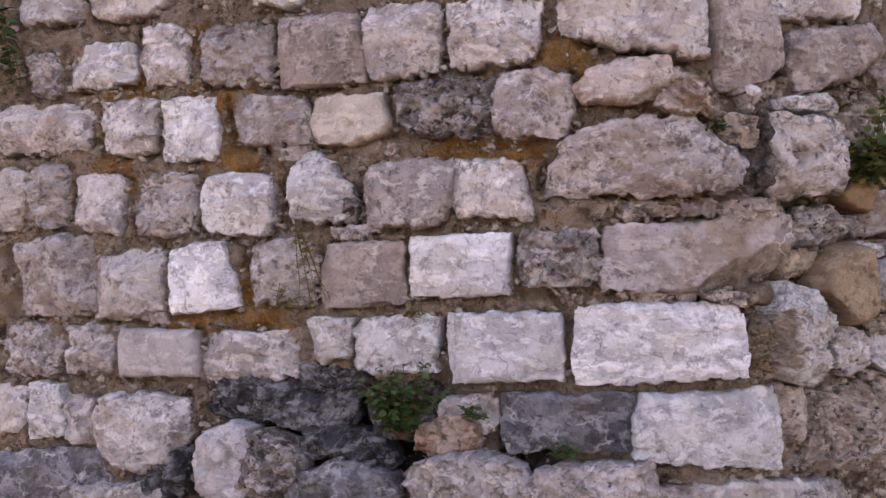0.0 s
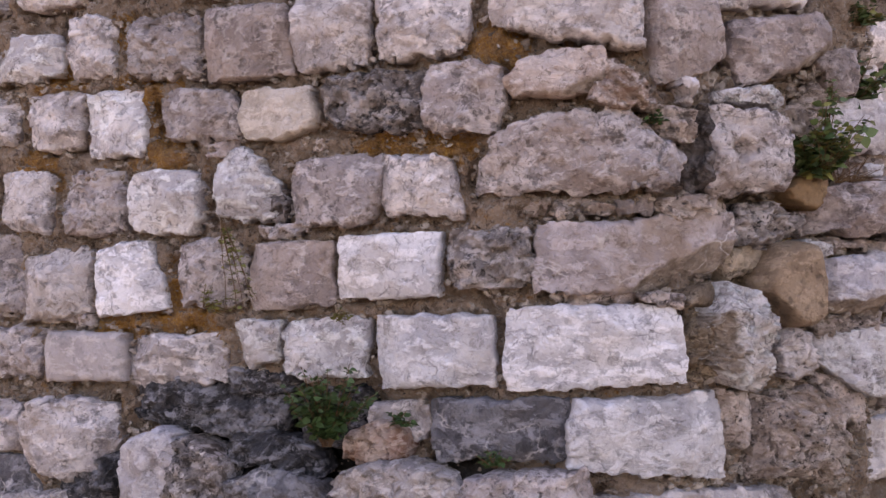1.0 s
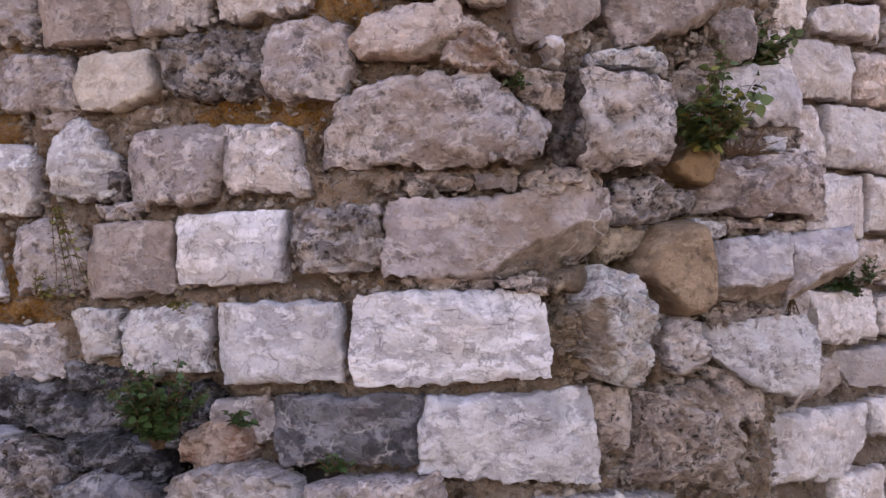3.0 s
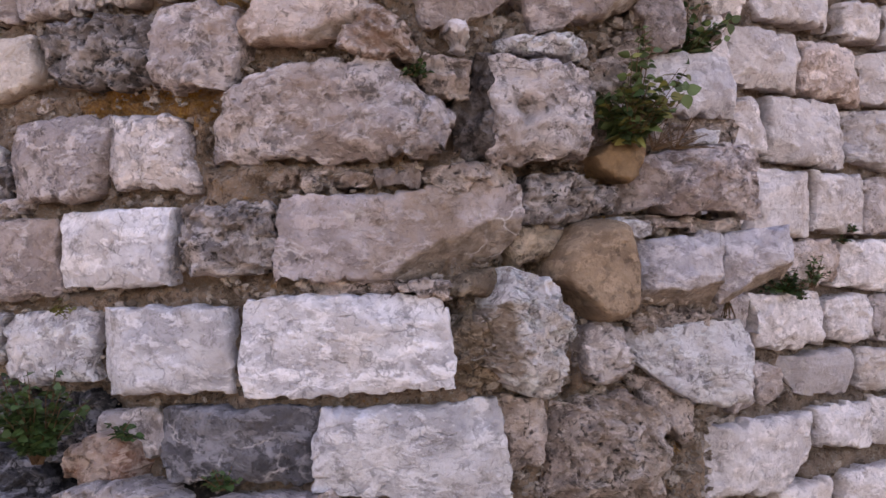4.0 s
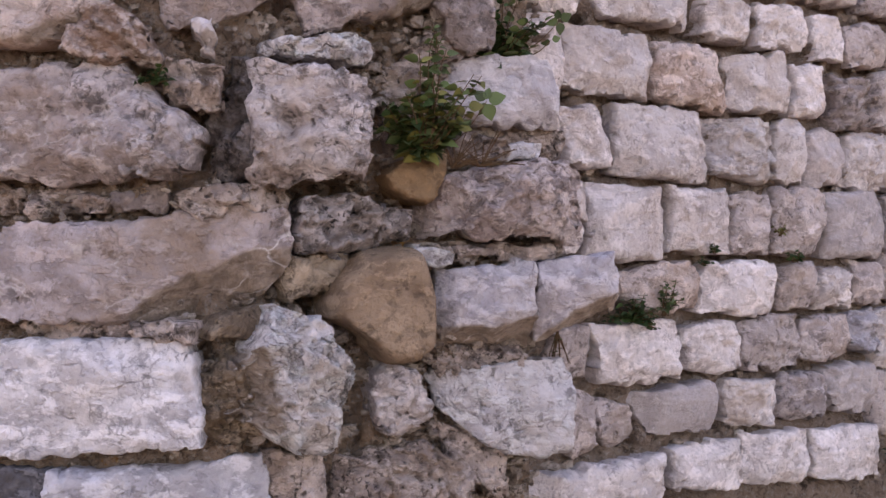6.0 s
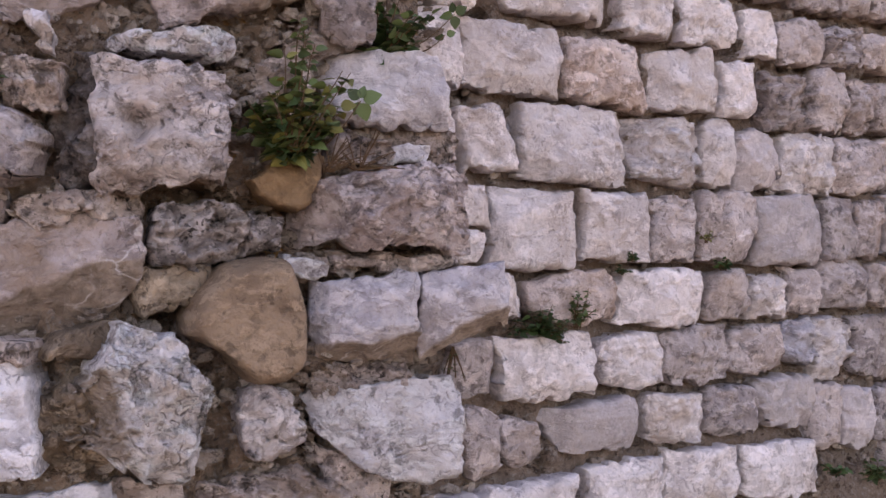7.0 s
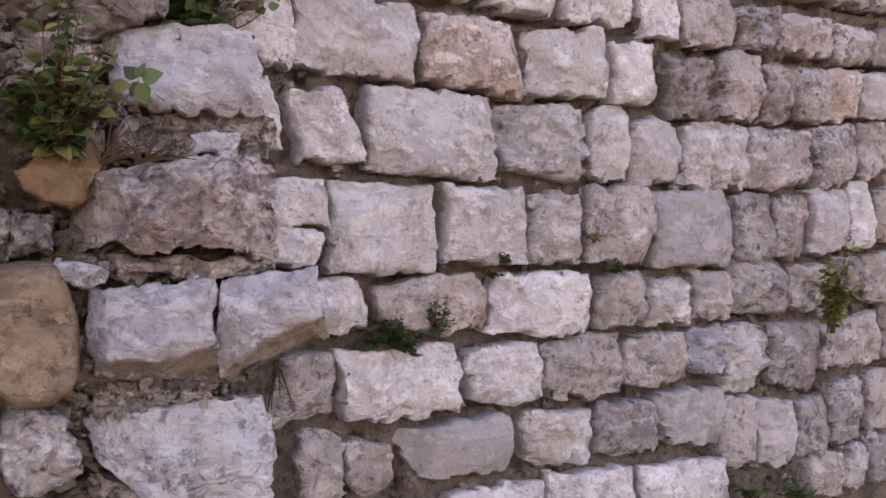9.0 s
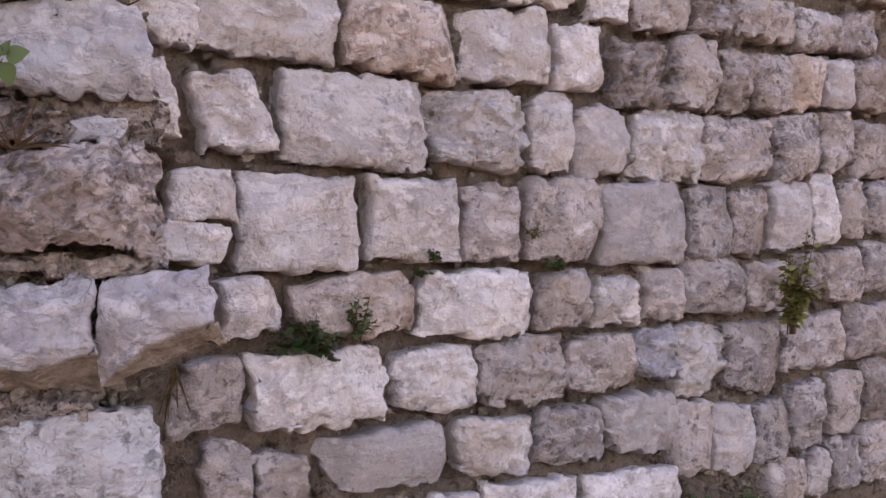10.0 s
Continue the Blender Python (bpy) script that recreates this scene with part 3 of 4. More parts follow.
stone(old, 'W', -1.136, 3.504, 2.112, -22, 0.269, 0.147, 1.7, 0.003, -0.01, -0.03, 0.3, 1)
stone(old, 'L', -0.905, 3.411, 2.127, -22, 0.178, 0.191, 0.5, -0.006, 0.01, -0.01, 0.3, 1.2)
stone(old, 'G', -0.654, 3.310, 2.113, -22, 0.256, 0.200, 1.0, -0.008, 0.05, 0.00, 0.3, 1.6)
stone(old, 'T2', -0.383, 3.191, 2.104, -22, 0.285, 0.227, 3.6, 0.002, 0.01, -0.04, 0.25, 0.7)
stone(old, 'L', -0.130, 3.083, 2.114, -22, 0.252, 0.211, -0.4, -0.007, -0.00, -0.03, 0.35, 0.96)
stone(old, 'L', 0.132, 2.983, 2.111, -22, 0.293, 0.189, -0.2, -0.003, 0.02, -0.01, 0.25, 1.3)
stone(old, 'L', 0.512, 2.869, 2.142, -9, 0.434, 0.188, -6.9, -0.012, 0.00, 0.18, 0.25, 1.1)
stone(old, 'T2', 0.852, 2.901, 2.081, 26, 0.227, 0.264, 15.1, 0.008, -0.15, -0.13, 0.45, 0.9)
stone(old, 'T2', 1.152, 3.035, 2.061, 25, 0.335, 0.160, 10.6, 0.007, 0.03, -0.13, 0.25, 1.0, cuts=((-68,1.2,0.50),(60,0.4,0.6)), stain_and_shade=True)
stone(old, 'L', 1.092, 3.041, 2.207, 29, 0.358, 0.087, 6.4, 0.006, 0.14, 0.13, 0.3, 1.2)
stone(old, 'L', -1.403, 3.610, 1.910, -22, 0.483, 0.170, -0.5, 0.001, 0.01, 0.01, 0.35, 1.1)
stone(old, 'L', -1.039, 3.465, 1.900, -22, 0.215, 0.192, -0.5, -0.004, 0.03, -0.00, 0.35, 1.2)
stone(old, 'W', -0.821, 3.372, 1.886, -22, 0.197, 0.211, 2.0, -0.009, 0.04, -0.03, 0.15, 1)
stone(old, 'G', -0.538, 3.259, 1.896, -22, 0.269, 0.159, -0.4, -0.010, 0.03, -0.03, 0.35, 1.4)
stone(old, 'C', -0.288, 3.158, 1.888, -22, 0.254, 0.152, 5.4, -0.000, -0.08, -0.10, 0.22, 0.8, nip=(0,0,.15,.22))
stone(old, 'D', -0.006, 3.023, 1.904, -22, 0.303, 0.171, -1.1, -0.001, 0.00, 0.07, 0.3, 1.9)
stone(old, 'G', 0.239, 2.929, 1.898, -22, 0.218, 0.197, -0.5, 0.002, 0.04, 0.02, 0.25, 1.3)
stone(old, 'P', 0.492, 2.851, 1.959, -10, 0.277, 0.131, 5.8, 0.004, -0.03, 0.10, 0.5, 1, cuts=((-48,1.0,0.42),), nip=(.35,.1,0,0), stain_and_shade=True)
stone(old, 'WP', 0.660, 2.836, 1.921, -2, 0.175, 0.106, -19.2, -0.010, -0.11, -0.33, 0.35, 2, nip=(0,.2,.1,.1))
stone(old, 'L', -1.535, 3.663, 1.676, -22, 0.199, 0.211, -0.5, 0.003, 0.04, -0.00, 0.3, 1.2)
stone(old, 'G', -1.361, 3.588, 1.679, -22, 0.176, 0.220, 0.2, 0.006, -0.01, 0.06, 0.35, 1.6)
stone(old, 'L', -1.155, 3.511, 1.656, -22, 0.200, 0.191, -2.0, 0.006, -0.07, 0.04, 0.35, 1.2)
stone(old, 'G', -0.903, 3.410, 1.640, -22, 0.249, 0.209, 2.6, -0.003, 0.06, -0.00, 0.4, 1.6)
stone(old, 'W', -0.651, 3.299, 1.640, -22, 0.264, 0.210, 0.0, 0.000, 0.02, 0.02, 0.55, 0.8)
stone(old, 'W', -0.392, 3.195, 1.687, -22, 0.199, 0.225, -2.2, -0.023, -0.35, -0.15, 0.4, 1, nip=(.15,0,0,.1))
stone(old, 'G', -0.114, 3.067, 1.663, -22, 0.271, 0.202, 1.9, 0.009, 0.05, 0.05, 0.25, 0.84)
stone(old, 'L', 0.128, 2.989, 1.670, -22, 0.239, 0.183, -1.5, -0.010, -0.09, 0.01, 0.3, 1.3)
stone(old, 'G', 0.524, 2.860, 1.751, -9, 0.470, 0.205, 4.9, -0.003, -0.21, 0.14, 0.22, 1.35, cuts=((-90,1.0,0.70),(128,0.35,0.55),(20,0.5,0.74),(60,0.4,0.62)), nip=(0.08,.12,.1,0), depth=0.2)
stone(old, 'G', 0.748, 2.828, 1.713, -2, 0.136, 0.133, -18.2, -0.007, 0.19, -0.22, 0.5, 1.8)
stone(old, 'DR', 1.030, 2.915, 1.760, 14, 0.248, 0.216, -1.0, 0.002, 0.02, -0.15, 0.06, 1.38, cuts=((-95,0.9,0.80),(80,0.5,0.72),(180,2.4,0.90),(25,0.35,0.5)), hole=(-.28,-.1,.22,.050), depth=0.2)
# added dark block: stands for the shaded left side of the boulder above
stone(old, 'KD', 0.868, 2.935, 1.762, -32, 0.120, 0.232, -1.7, -0.008, 0.01, 0.01, 0.2, 1.6)
stone(old, 'G', -1.339, 3.575, 1.406, -22, 0.348, 0.265, 4.8, -0.003, 0.02, 0.04, 0.35, 1.4)
stone(old, 'L', -1.046, 3.462, 1.383, -22, 0.306, 0.230, 6.2, 0.021, 0.00, 0.03, 0.4, 1.2)
stone(old, 'WB', -0.781, 3.351, 1.408, -22, 0.236, 0.229, 8.9, 0.002, -0.13, 0.03, 0.3, 0.7)
stone(old, 'G', -0.511, 3.248, 1.430, -22, 0.224, 0.204, 0.7, -0.000, 0.01, 0.03, 0.35, 1.4)
stone(old, 'T2', -0.249, 3.142, 1.428, -22, 0.285, 0.194, 1.5, 0.005, -0.02, -0.01, 0.15, 0.8)
stone(old, 'WB', 0.034, 3.017, 1.453, -22, 0.306, 0.177, 2.1, 0.003, 0.01, -0.00, 0.06, 0.6)
stone(old, 'D', 0.303, 2.910, 1.470, -19, 0.242, 0.175, 3.5, 0.005, -0.02, -0.02, 0.3, 2.2)
stone(old, 'GT', 0.712, 2.881, 1.482, 10, 0.552, 0.206, 1.4, 0.006, 0.03, 0.07, 0.2, 1.0, cuts=((-64,1.0,0.28),(-20,0.7,0.66),(60,0.3,0.7)), nip=(0,.05,.22,0), stain_and_shade=True)
stone(old, 'G', -1.429, 3.621, 1.154, -22, 0.248, 0.173, 4.3, 0.006, 0.00, 0.04, 0.4, 1.6)
stone(old, 'G', -1.202, 3.530, 1.160, -22, 0.241, 0.165, 0.9, 0.010, -0.03, -0.04, 0.4, 1.6)
stone(old, 'LG', -0.934, 3.418, 1.162, -22, 0.304, 0.159, 2.1, -0.001, -0.05, -0.02, 0.15, 0.5)
stone(old, 'L', -0.610, 3.293, 1.166, -22, 0.356, 0.169, 4.4, 0.000, -0.02, 0.00, 0.3, 1.4)
stone(old, 'W', -0.346, 3.181, 1.226, -22, 0.163, 0.134, 3.6, 0.007, 0.04, 0.03, 0.3, 1.3)
stone(old, 'W', -0.140, 3.098, 1.215, -22, 0.264, 0.169, 4.3, 0.007, -0.02, -0.00, 0.3, 1.1)
stone(old, 'WB', 0.166, 2.963, 1.223, -22, 0.357, 0.198, 3.1, 0.000, 0.01, -0.02, 0.10, 0.6)
stone(old, 'WB', 0.584, 2.858, 1.247, -7, 0.462, 0.207, 2.6, -0.005, -0.02, -0.04, 0.12, 0.62, cuts=((150,0.25,0.45),(-30,0.22,0.5)))
stone(old, 'L', -1.534, 3.663, 0.947, -22, 0.200, 0.171, 1.8, 0.004, 0.01, 0.02, 0.35, 1.2)
stone(old, 'W', -1.356, 3.582, 0.955, -22, 0.147, 0.193, -0.4, -0.001, -0.12, -0.01, 0.2, 0.9)
stone(old, 'G', -1.222, 3.533, 0.924, -22, 0.133, 0.161, 0.2, -0.007, -0.02, 0.00, 0.35, 1.4)
stone(old, 'L', -0.993, 3.406, 0.908, -22, 0.348, 0.261, 3.9, 0.004, 0.12, -0.03, 0.45, 1.2, nip=(.1,.15,.25,.2))
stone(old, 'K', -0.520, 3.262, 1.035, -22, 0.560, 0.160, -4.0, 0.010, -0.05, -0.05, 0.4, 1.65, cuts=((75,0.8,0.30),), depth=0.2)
stone(old, 'B', 0.343, 2.903, 1.020, -17, 0.376, 0.159, 3.1, 0.002, -0.01, -0.02, 0.15, 1)
stone(old, 'WB', 0.742, 2.881, 1.009, 12, 0.439, 0.209, -1.8, -0.011, -0.03, 0.15, 0.12, 0.7, cuts=((-95,0.3,0.3),(20,0.3,0.6)))
stone(old, 'DT', 1.000, 2.981, 1.035, 31, 0.109, 0.163, -0.6, -0.013, 0.23, -0.12, 0.4, 1.3)
stone(old, 'L', 0.068, 3.028, 1.021, -22, 0.188, 0.105, 2.9, -0.003, 0.08, 0.04, 0.3, 1.3)
stone(old, 'R', 0.012, 2.981, 0.979, -22, 0.180, 0.125, -2.7, 0.010, -0.24, -0.09, 0.4, 1.8, nip=(.5,.3,0,0))
stone(old, 'LB', -0.690, 3.215, 0.850, -22, 0.190, 0.245, 4.0, 0.015, -0.02, 0.01, 0.35, 1.2, nip=(.25,.05,0,0))
stone(old, 'D', -0.530, 3.165, 0.835, -22, 0.225, 0.215, -4.9, 0.008, 0.02, -0.11, 0.35, 2.3, nip=(.1,.35,0,0))
stone(old, 'B', -0.325, 3.067, 0.810, -22, 0.343, 0.139, 6.3, -0.001, -0.16, 0.05, 0.45, 1.6, cuts=((80,0.8,0.4),), nip=(.35,.35,0,0))
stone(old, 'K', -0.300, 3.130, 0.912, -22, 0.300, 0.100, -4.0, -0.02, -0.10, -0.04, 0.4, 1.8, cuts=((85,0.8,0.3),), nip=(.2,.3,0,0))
stone(old, 'L', 0.054, 2.904, 0.861, -22, 0.377, 0.158, 4.2, -0.007, -0.10, -0.05, 0.5, 1.7, nip=(.3,.3,0,0))
stone(old, 'G', 0.389, 2.820, 0.863, -16, 0.370, 0.122, 5.5, -0.002, 0.03, 0.09, 0.25, 1.6, nip=(.3,.05,0,0))
stone(old, 'B', -1.332, 3.562, 0.731, -22, 0.511, 0.186, 5.4, -0.001, -0.04, 0.01, 0.3, 1)
stone(old, 'L', -1.098, 3.428, 0.694, -22, 0.427, 0.085, 5.9, -0.028, -0.15, 0.06, 0.4, 2.2)
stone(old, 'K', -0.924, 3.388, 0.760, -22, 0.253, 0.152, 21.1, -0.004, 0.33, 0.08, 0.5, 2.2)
stone(old, 'L', 0.924, 2.952, 0.807, 21, 0.688, 0.091, -4.8, -0.009, -0.05, 0.19, 0.3, 1.3, nip=(.3,.1,0,0))
stone(old, 'WR', 1.047, 2.983, 1.911, 29, 0.222, 0.055, 3.6, -0.011, 0.10, 0.38, 0.35, 1.9, nip=(.2,0,.1,.2))
stone(old, 'D', 1.080, 3.010, 1.562, 27, 0.176, 0.128, 4.5, 0.003, -0.07, 0.01, 0.5, 2.5, hole=(.5,.1,.35,.04))
stone(old, 'D', 1.189, 3.084, 1.565, 27, 0.079, 0.078, -0.7, 0.000, 0.06, -0.10, 0.5, 2.2)
stone(old, 'BR', 1.025, 3.015, 1.465, 28, 0.141, 0.084, 7.2, 0.007, 0.19, -0.12, 0.5, 1.2)
stone(old, 'O', 1.236, 3.090, 1.656, 24, 0.130, 0.090, 18.0, 0.001, 0.30, -0.05, 0.3, 0.9, nip=(.1,0,.35,.30))
stone(old, 'GP', 1.410, 3.085, 1.613, 15, 0.345, 0.150, 4.0, 0.004, -0.06, 0.26, 0.15, 1.5, cuts=((-98,0.9,0.45),(98,1.7,0.36),(188,1.7,0.40)), depth=0.2)
stone(old, 'LB', 1.379, 3.093, 1.395, 14, 0.217, 0.173, -0.4, 0.000, 0.01, 0.10, 0.12, 1.0, cuts=((-86,1.5,0.34),(180,1.5,0.60),(95,0.9,0.62)), stain_and_shade=True)
stone(old, 'LB', 1.569, 3.135, 1.422, 10, 0.182, 0.147, 12.9, 0.013, -0.07, -0.15, 0.15, 1.05, cuts=((-70,1.4,0.28),(95,0.8,0.60)), stain_and_shade=True)
stone(old, 'W', 1.257, 3.088, 1.500, 20, 0.084, 0.033, -8.4, 0.001, 0.01, 0.01, 0.4, 1.2)
stone(old, 'WR', 1.022, 2.905, 1.263, 33, 0.235, 0.255, -24.0, 0.0, -0.15, 0.05, 0.25, 1.9, cuts=((212,1.1,0.40),(15,0.9,0.45),(95,0.6,0.6)), nip=(.10,.32,.1,.15), stain_and_shade=True, depth=0.2)
stone(old, 'L', 1.195, 3.072, 1.206, 26, 0.118, 0.156, 9.7, 0.002, -0.08, -0.04, 0.4, 1.7, nip=(.1,.35,.1,.25))
stone(old, 'W', 1.440, 3.139, 1.161, 15, 0.270, 0.196, 0.4, -0.036, 0.20, 0.06, 0.2, 1, nip=(.05,0,0,.3))
stone(old, 'DT', 1.204, 3.074, 0.973, 22, 0.343, 0.268, -4.2, -0.004, -0.10, 0.04, 0.4, 2.5)
stone(old, 'BR', 0.905, 2.917, 1.372, 44, 0.141, 0.062, 1.0, 0.009, -0.08, 0.23, 0.4, 1.2)
stone(old, 'LC', 1.413, 3.202, 1.850, 14, 0.262, 0.150, 1.7, -0.013, 0.05, 0.05, 0.18, 0.9, cuts=((-112,1.4,0.62),), stain_and_shade=True)
stone(old, 'DT', 1.452, 3.262, 1.745, 14, 0.207, 0.075, -5.0, 0.000, -0.03, 0.15, 0.3, 2)
stone(old, 'L', 0.838, 2.857, 1.919, 13, 0.051, 0.058, -12.9, -0.016, -0.01, 0.21, 0.3, 1.8, nip=(.1,.2,0,.2))
stone(old, 'T2', 1.338, 3.133, 1.997, 14, 0.111, 0.127, 0.1, -0.015, 0.22, 0.06, 0.3, 1.3)
stone(old, 'T', 1.161, 3.033, 1.393, 26, 0.242, 0.231, 3.4, -0.013, 0.08, 0.22, 0.6, 0.5, nip=(.35,.1,.1,.6))
stone(old, 'DT', 0.905, 2.940, 1.606, 39, 0.210, 0.067, 3.1, -0.005, -0.00, 0.09, 0.4, 2)
stone(old, 'DT', 1.419, 3.154, 1.506, 14, 0.304, 0.034, -1.3, -0.002, 0.05, -0.02, 0.3, 2)
stone(old, 'DT', 1.363, 3.149, 1.272, 14, 0.214, 0.076, -2.5, -0.002, -0.01, 0.01, 0.3, 2)
stone(old, 'DT', 1.359, 3.147, 1.053, 15, 0.143, 0.121, -17.7, -0.046, 0.46, 0.18, 0.4, 2)
stone(old, 'W', 1.438, 3.218, 1.724, 14, 0.138, 0.040, 4.1, 0.010, -0.01, -0.03, 0.4, 1.2)
stone(old, 'BR', 0.892, 2.905, 1.235, 24, 0.170, 0.165, -30.0, 0.009, 0.10, 0.06, 0.35, 2)
stone(old, 'DT', 0.758, 2.838, 1.369, -2, 0.130, 0.037, 0.5, -0.005, 0.02, 0.29, 0.45, 2)
stone(old, 'DT', 0.811, 2.878, 1.826, 6, 0.109, 0.084, -12.8, -0.007, 0.02, 0.11, 0.4, 2)
stone(old, 'DT', 1.362, 3.159, 1.725, 14, 0.137, 0.064, -7.0, 0.016, -0.10, -0.31, 0.5, 2)
stone(old, 'DT', 1.218, 3.121, 1.796, 24, 0.120, 0.215, 6.1, 0.007, 0.07, 0.01, 0.4, 2)
stone(old, 'DT', 1.270, 3.141, 1.930, 18, 0.116, 0.070, -9.3, 0.039, 0.13, -0.17, 0.4, 2)
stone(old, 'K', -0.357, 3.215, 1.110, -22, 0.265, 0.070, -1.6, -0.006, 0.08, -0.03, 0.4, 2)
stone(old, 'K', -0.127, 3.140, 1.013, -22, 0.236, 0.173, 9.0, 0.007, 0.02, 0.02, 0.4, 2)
# rubble packed between the courses
stone(old, 'DT', 0.400, 2.930, 1.612, -14, 0.150, 0.055, 3.0, 0.0, 0.1, 0.1, 0.4, 1.9)
stone(old, 'DT', 0.560, 2.900, 1.604, -6, 0.180, 0.045, -2.0, 0.0, 0.0, -0.2, 0.4, 1.9)
stone(old, 'T2', 0.700, 2.900, 1.612, 2, 0.100, 0.050, 8.0, 0.0, 0.1, 0.1, 0.5, 1.6)
stone(old, 'DT', 0.420, 2.925, 1.360, -12, 0.200, 0.030, 2.0, 0.0, 0.0, 0.2, 0.4, 1.9)
stone(old, 'DT', 0.610, 2.890, 1.372, -4, 0.200, 0.040, 1.0, 0.0, 0.0, 0.3, 0.4, 1.9)
stone(old, 'KD', -0.285, 3.175, 1.625, -22, 0.055, 0.110, 12.0, 0.0, 0.2, 0.0, 0.4, 1.6)
stone(old, 'G', -0.270, 3.165, 1.555, -22, 0.180, 0.040, 10.0, 0.0, 0.0, -0.2, 0.5, 1.5)
stone(old, 'G', -0.955, 3.450, 1.275, -22, 0.110, 0.045, -8.0, 0.0, 0.0, 0.1, 0.5, 1.5)
stone(old, 'T2', -0.470, 3.245, 1.790, -22, 0.120, 0.045, 12.0, 0.0, 0.0, 0.1, 0.5, 1.5)
stone(old, 'DT', -0.180, 3.135, 1.785, -22, 0.130, 0.040, 14.0, 0.0, 0.0, 0.1, 0.5, 1.8)
# the receding wall
stone(newer, 'WS', 1.560, 3.395, 2.140, 33, 0.150, 0.140, -6.0, 0.005, -0.15, 0.0, 0.3, 1.1, nip=(.3,.25,.1,.1))
stone(newer, 'WS', 1.668, 3.472, 1.409, 35, 0.124, 0.111, 7.1, -0.005, -0.18, -0.09, 0.35, 1.2)
stone(newer, 'WS', 1.513, 3.399, 1.984, 33, 0.163, 0.157, -6.0, -0.009, -0.00, 0.19, 0.2, 1.1)
stone(newer, 'WS', 1.815, 3.602, 2.127, 34, 0.349, 0.089, 3.7, -0.001, 0.05, 0.29, 0.2, 1.1)
stone(newer, 'WS', 2.069, 3.772, 2.124, 33, 0.197, 0.116, -0.2, -0.003, -0.01, 0.09, 0.25, 1.2)
stone(newer, 'WS', 2.260, 3.894, 2.126, 33, 0.226, 0.130, 4.0, 0.001, -0.02, 0.03, 0.25, 1.2)
stone(newer, 'WS', 2.439, 4.010, 2.107, 33, 0.136, 0.132, -0.5, -0.004, -0.04, 0.07, 0.25, 1.2)
stone(newer, 'LS', 2.589, 4.106, 2.105, 33, 0.179, 0.122, 4.6, 0.003, -0.02, -0.00, 0.3, 1.2)
stone(newer, 'G', 2.757, 4.214, 2.110, 33, 0.172, 0.117, 1.3, 0.000, 0.14, 0.07, 0.4, 2.8)
stone(newer, 'WS', 1.710, 3.523, 1.970, 35, 0.284, 0.164, -1.3, -0.005, -0.01, 0.00, 0.12, 1)
stone(newer, 'P', 1.961, 3.692, 1.958, 33, 0.272, 0.161, -2.4, -0.002, -0.01, 0.03, 0.3, 1.2, cuts=((218,0.7,0.86),), stain_and_shade=True)
stone(newer, 'WS', 2.191, 3.845, 1.957, 33, 0.233, 0.167, 1.2, -0.000, -0.00, 0.08, 0.15, 1.1)
stone(newer, 'WS', 2.365, 3.957, 1.950, 33, 0.148, 0.161, 0.2, -0.006, -0.08, 0.02, 0.2, 1.2)
stone(newer, 'T2', 2.536, 4.072, 1.925, 33, 0.192, 0.158, -1.3, -0.003, 0.01, 0.02, 0.2, 2.1)
stone(newer, 'LS', 2.692, 4.172, 1.945, 33, 0.154, 0.182, 0.3, -0.003, -0.04, 0.05, 0.25, 1.2)
stone(newer, 'T2', 2.829, 4.260, 1.944, 33, 0.125, 0.165, 1.3, -0.004, 0.09, -0.02, 0.35, 1.5)
stone(newer, 'WS', 1.636, 3.481, 1.780, 34, 0.146, 0.166, 2.2, -0.021, -0.16, 0.10, 0.25, 1.2)
stone(newer, 'WS', 1.870, 3.629, 1.771, 34, 0.342, 0.182, -2.0, -0.013, 0.02, 0.01, 0.15, 1)
stone(newer, 'WS', 2.131, 3.806, 1.770, 33, 0.247, 0.167, -1.1, -0.003, 0.01, 0.07, 0.25, 1.6)
stone(newer, 'WS', 2.294, 3.911, 1.770, 33, 0.114, 0.181, 2.0, 0.002, -0.03, 0.01, 0.15, 1)
stone(newer, 'LG', 2.424, 4.000, 1.752, 33, 0.164, 0.163, -0.9, -0.004, 0.01, 0.02, 0.4, 1.2)
stone(newer, 'WS', 2.624, 4.128, 1.759, 33, 0.271, 0.162, 1.8, 0.001, 0.01, 0.03, 0.25, 1.5)
stone(newer, 'WS', 1.586, 3.446, 1.622, 33, 0.126, 0.095, 0.0, -0.002, -0.03, 0.06, 0.1, 1)
stone(newer, 'WS', 1.566, 3.434, 1.534, 33, 0.149, 0.076, -3.6, 0.018, -0.21, 0.01, 0.15, 1)
stone(newer, 'WS', 1.757, 3.555, 1.572, 35, 0.258, 0.189, 0.6, 0.000, -0.02, 0.01, 0.05, 0.75)
stone(newer, 'WS', 1.974, 3.706, 1.574, 33, 0.233, 0.183, 0.3, -0.003, -0.01, 0.01, 0.1, 0.88)
stone(newer, 'LS', 2.145, 3.816, 1.567, 33, 0.152, 0.179, -2.1, -0.004, 0.01, 0.01, 0.2, 1.2)
stone(newer, 'LS', 2.316, 3.925, 1.568, 33, 0.227, 0.192, -0.3, -0.003, -0.03, 0.02, 0.2, 1)
stone(newer, 'LG', 2.543, 4.072, 1.564, 33, 0.269, 0.204, 0.2, 0.000, -0.00, 0.04, 0.15, 0.88)
stone(newer, 'G', 2.735, 4.199, 1.561, 33, 0.152, 0.185, 0.3, -0.002, 0.02, 0.01, 0.2, 1.2)
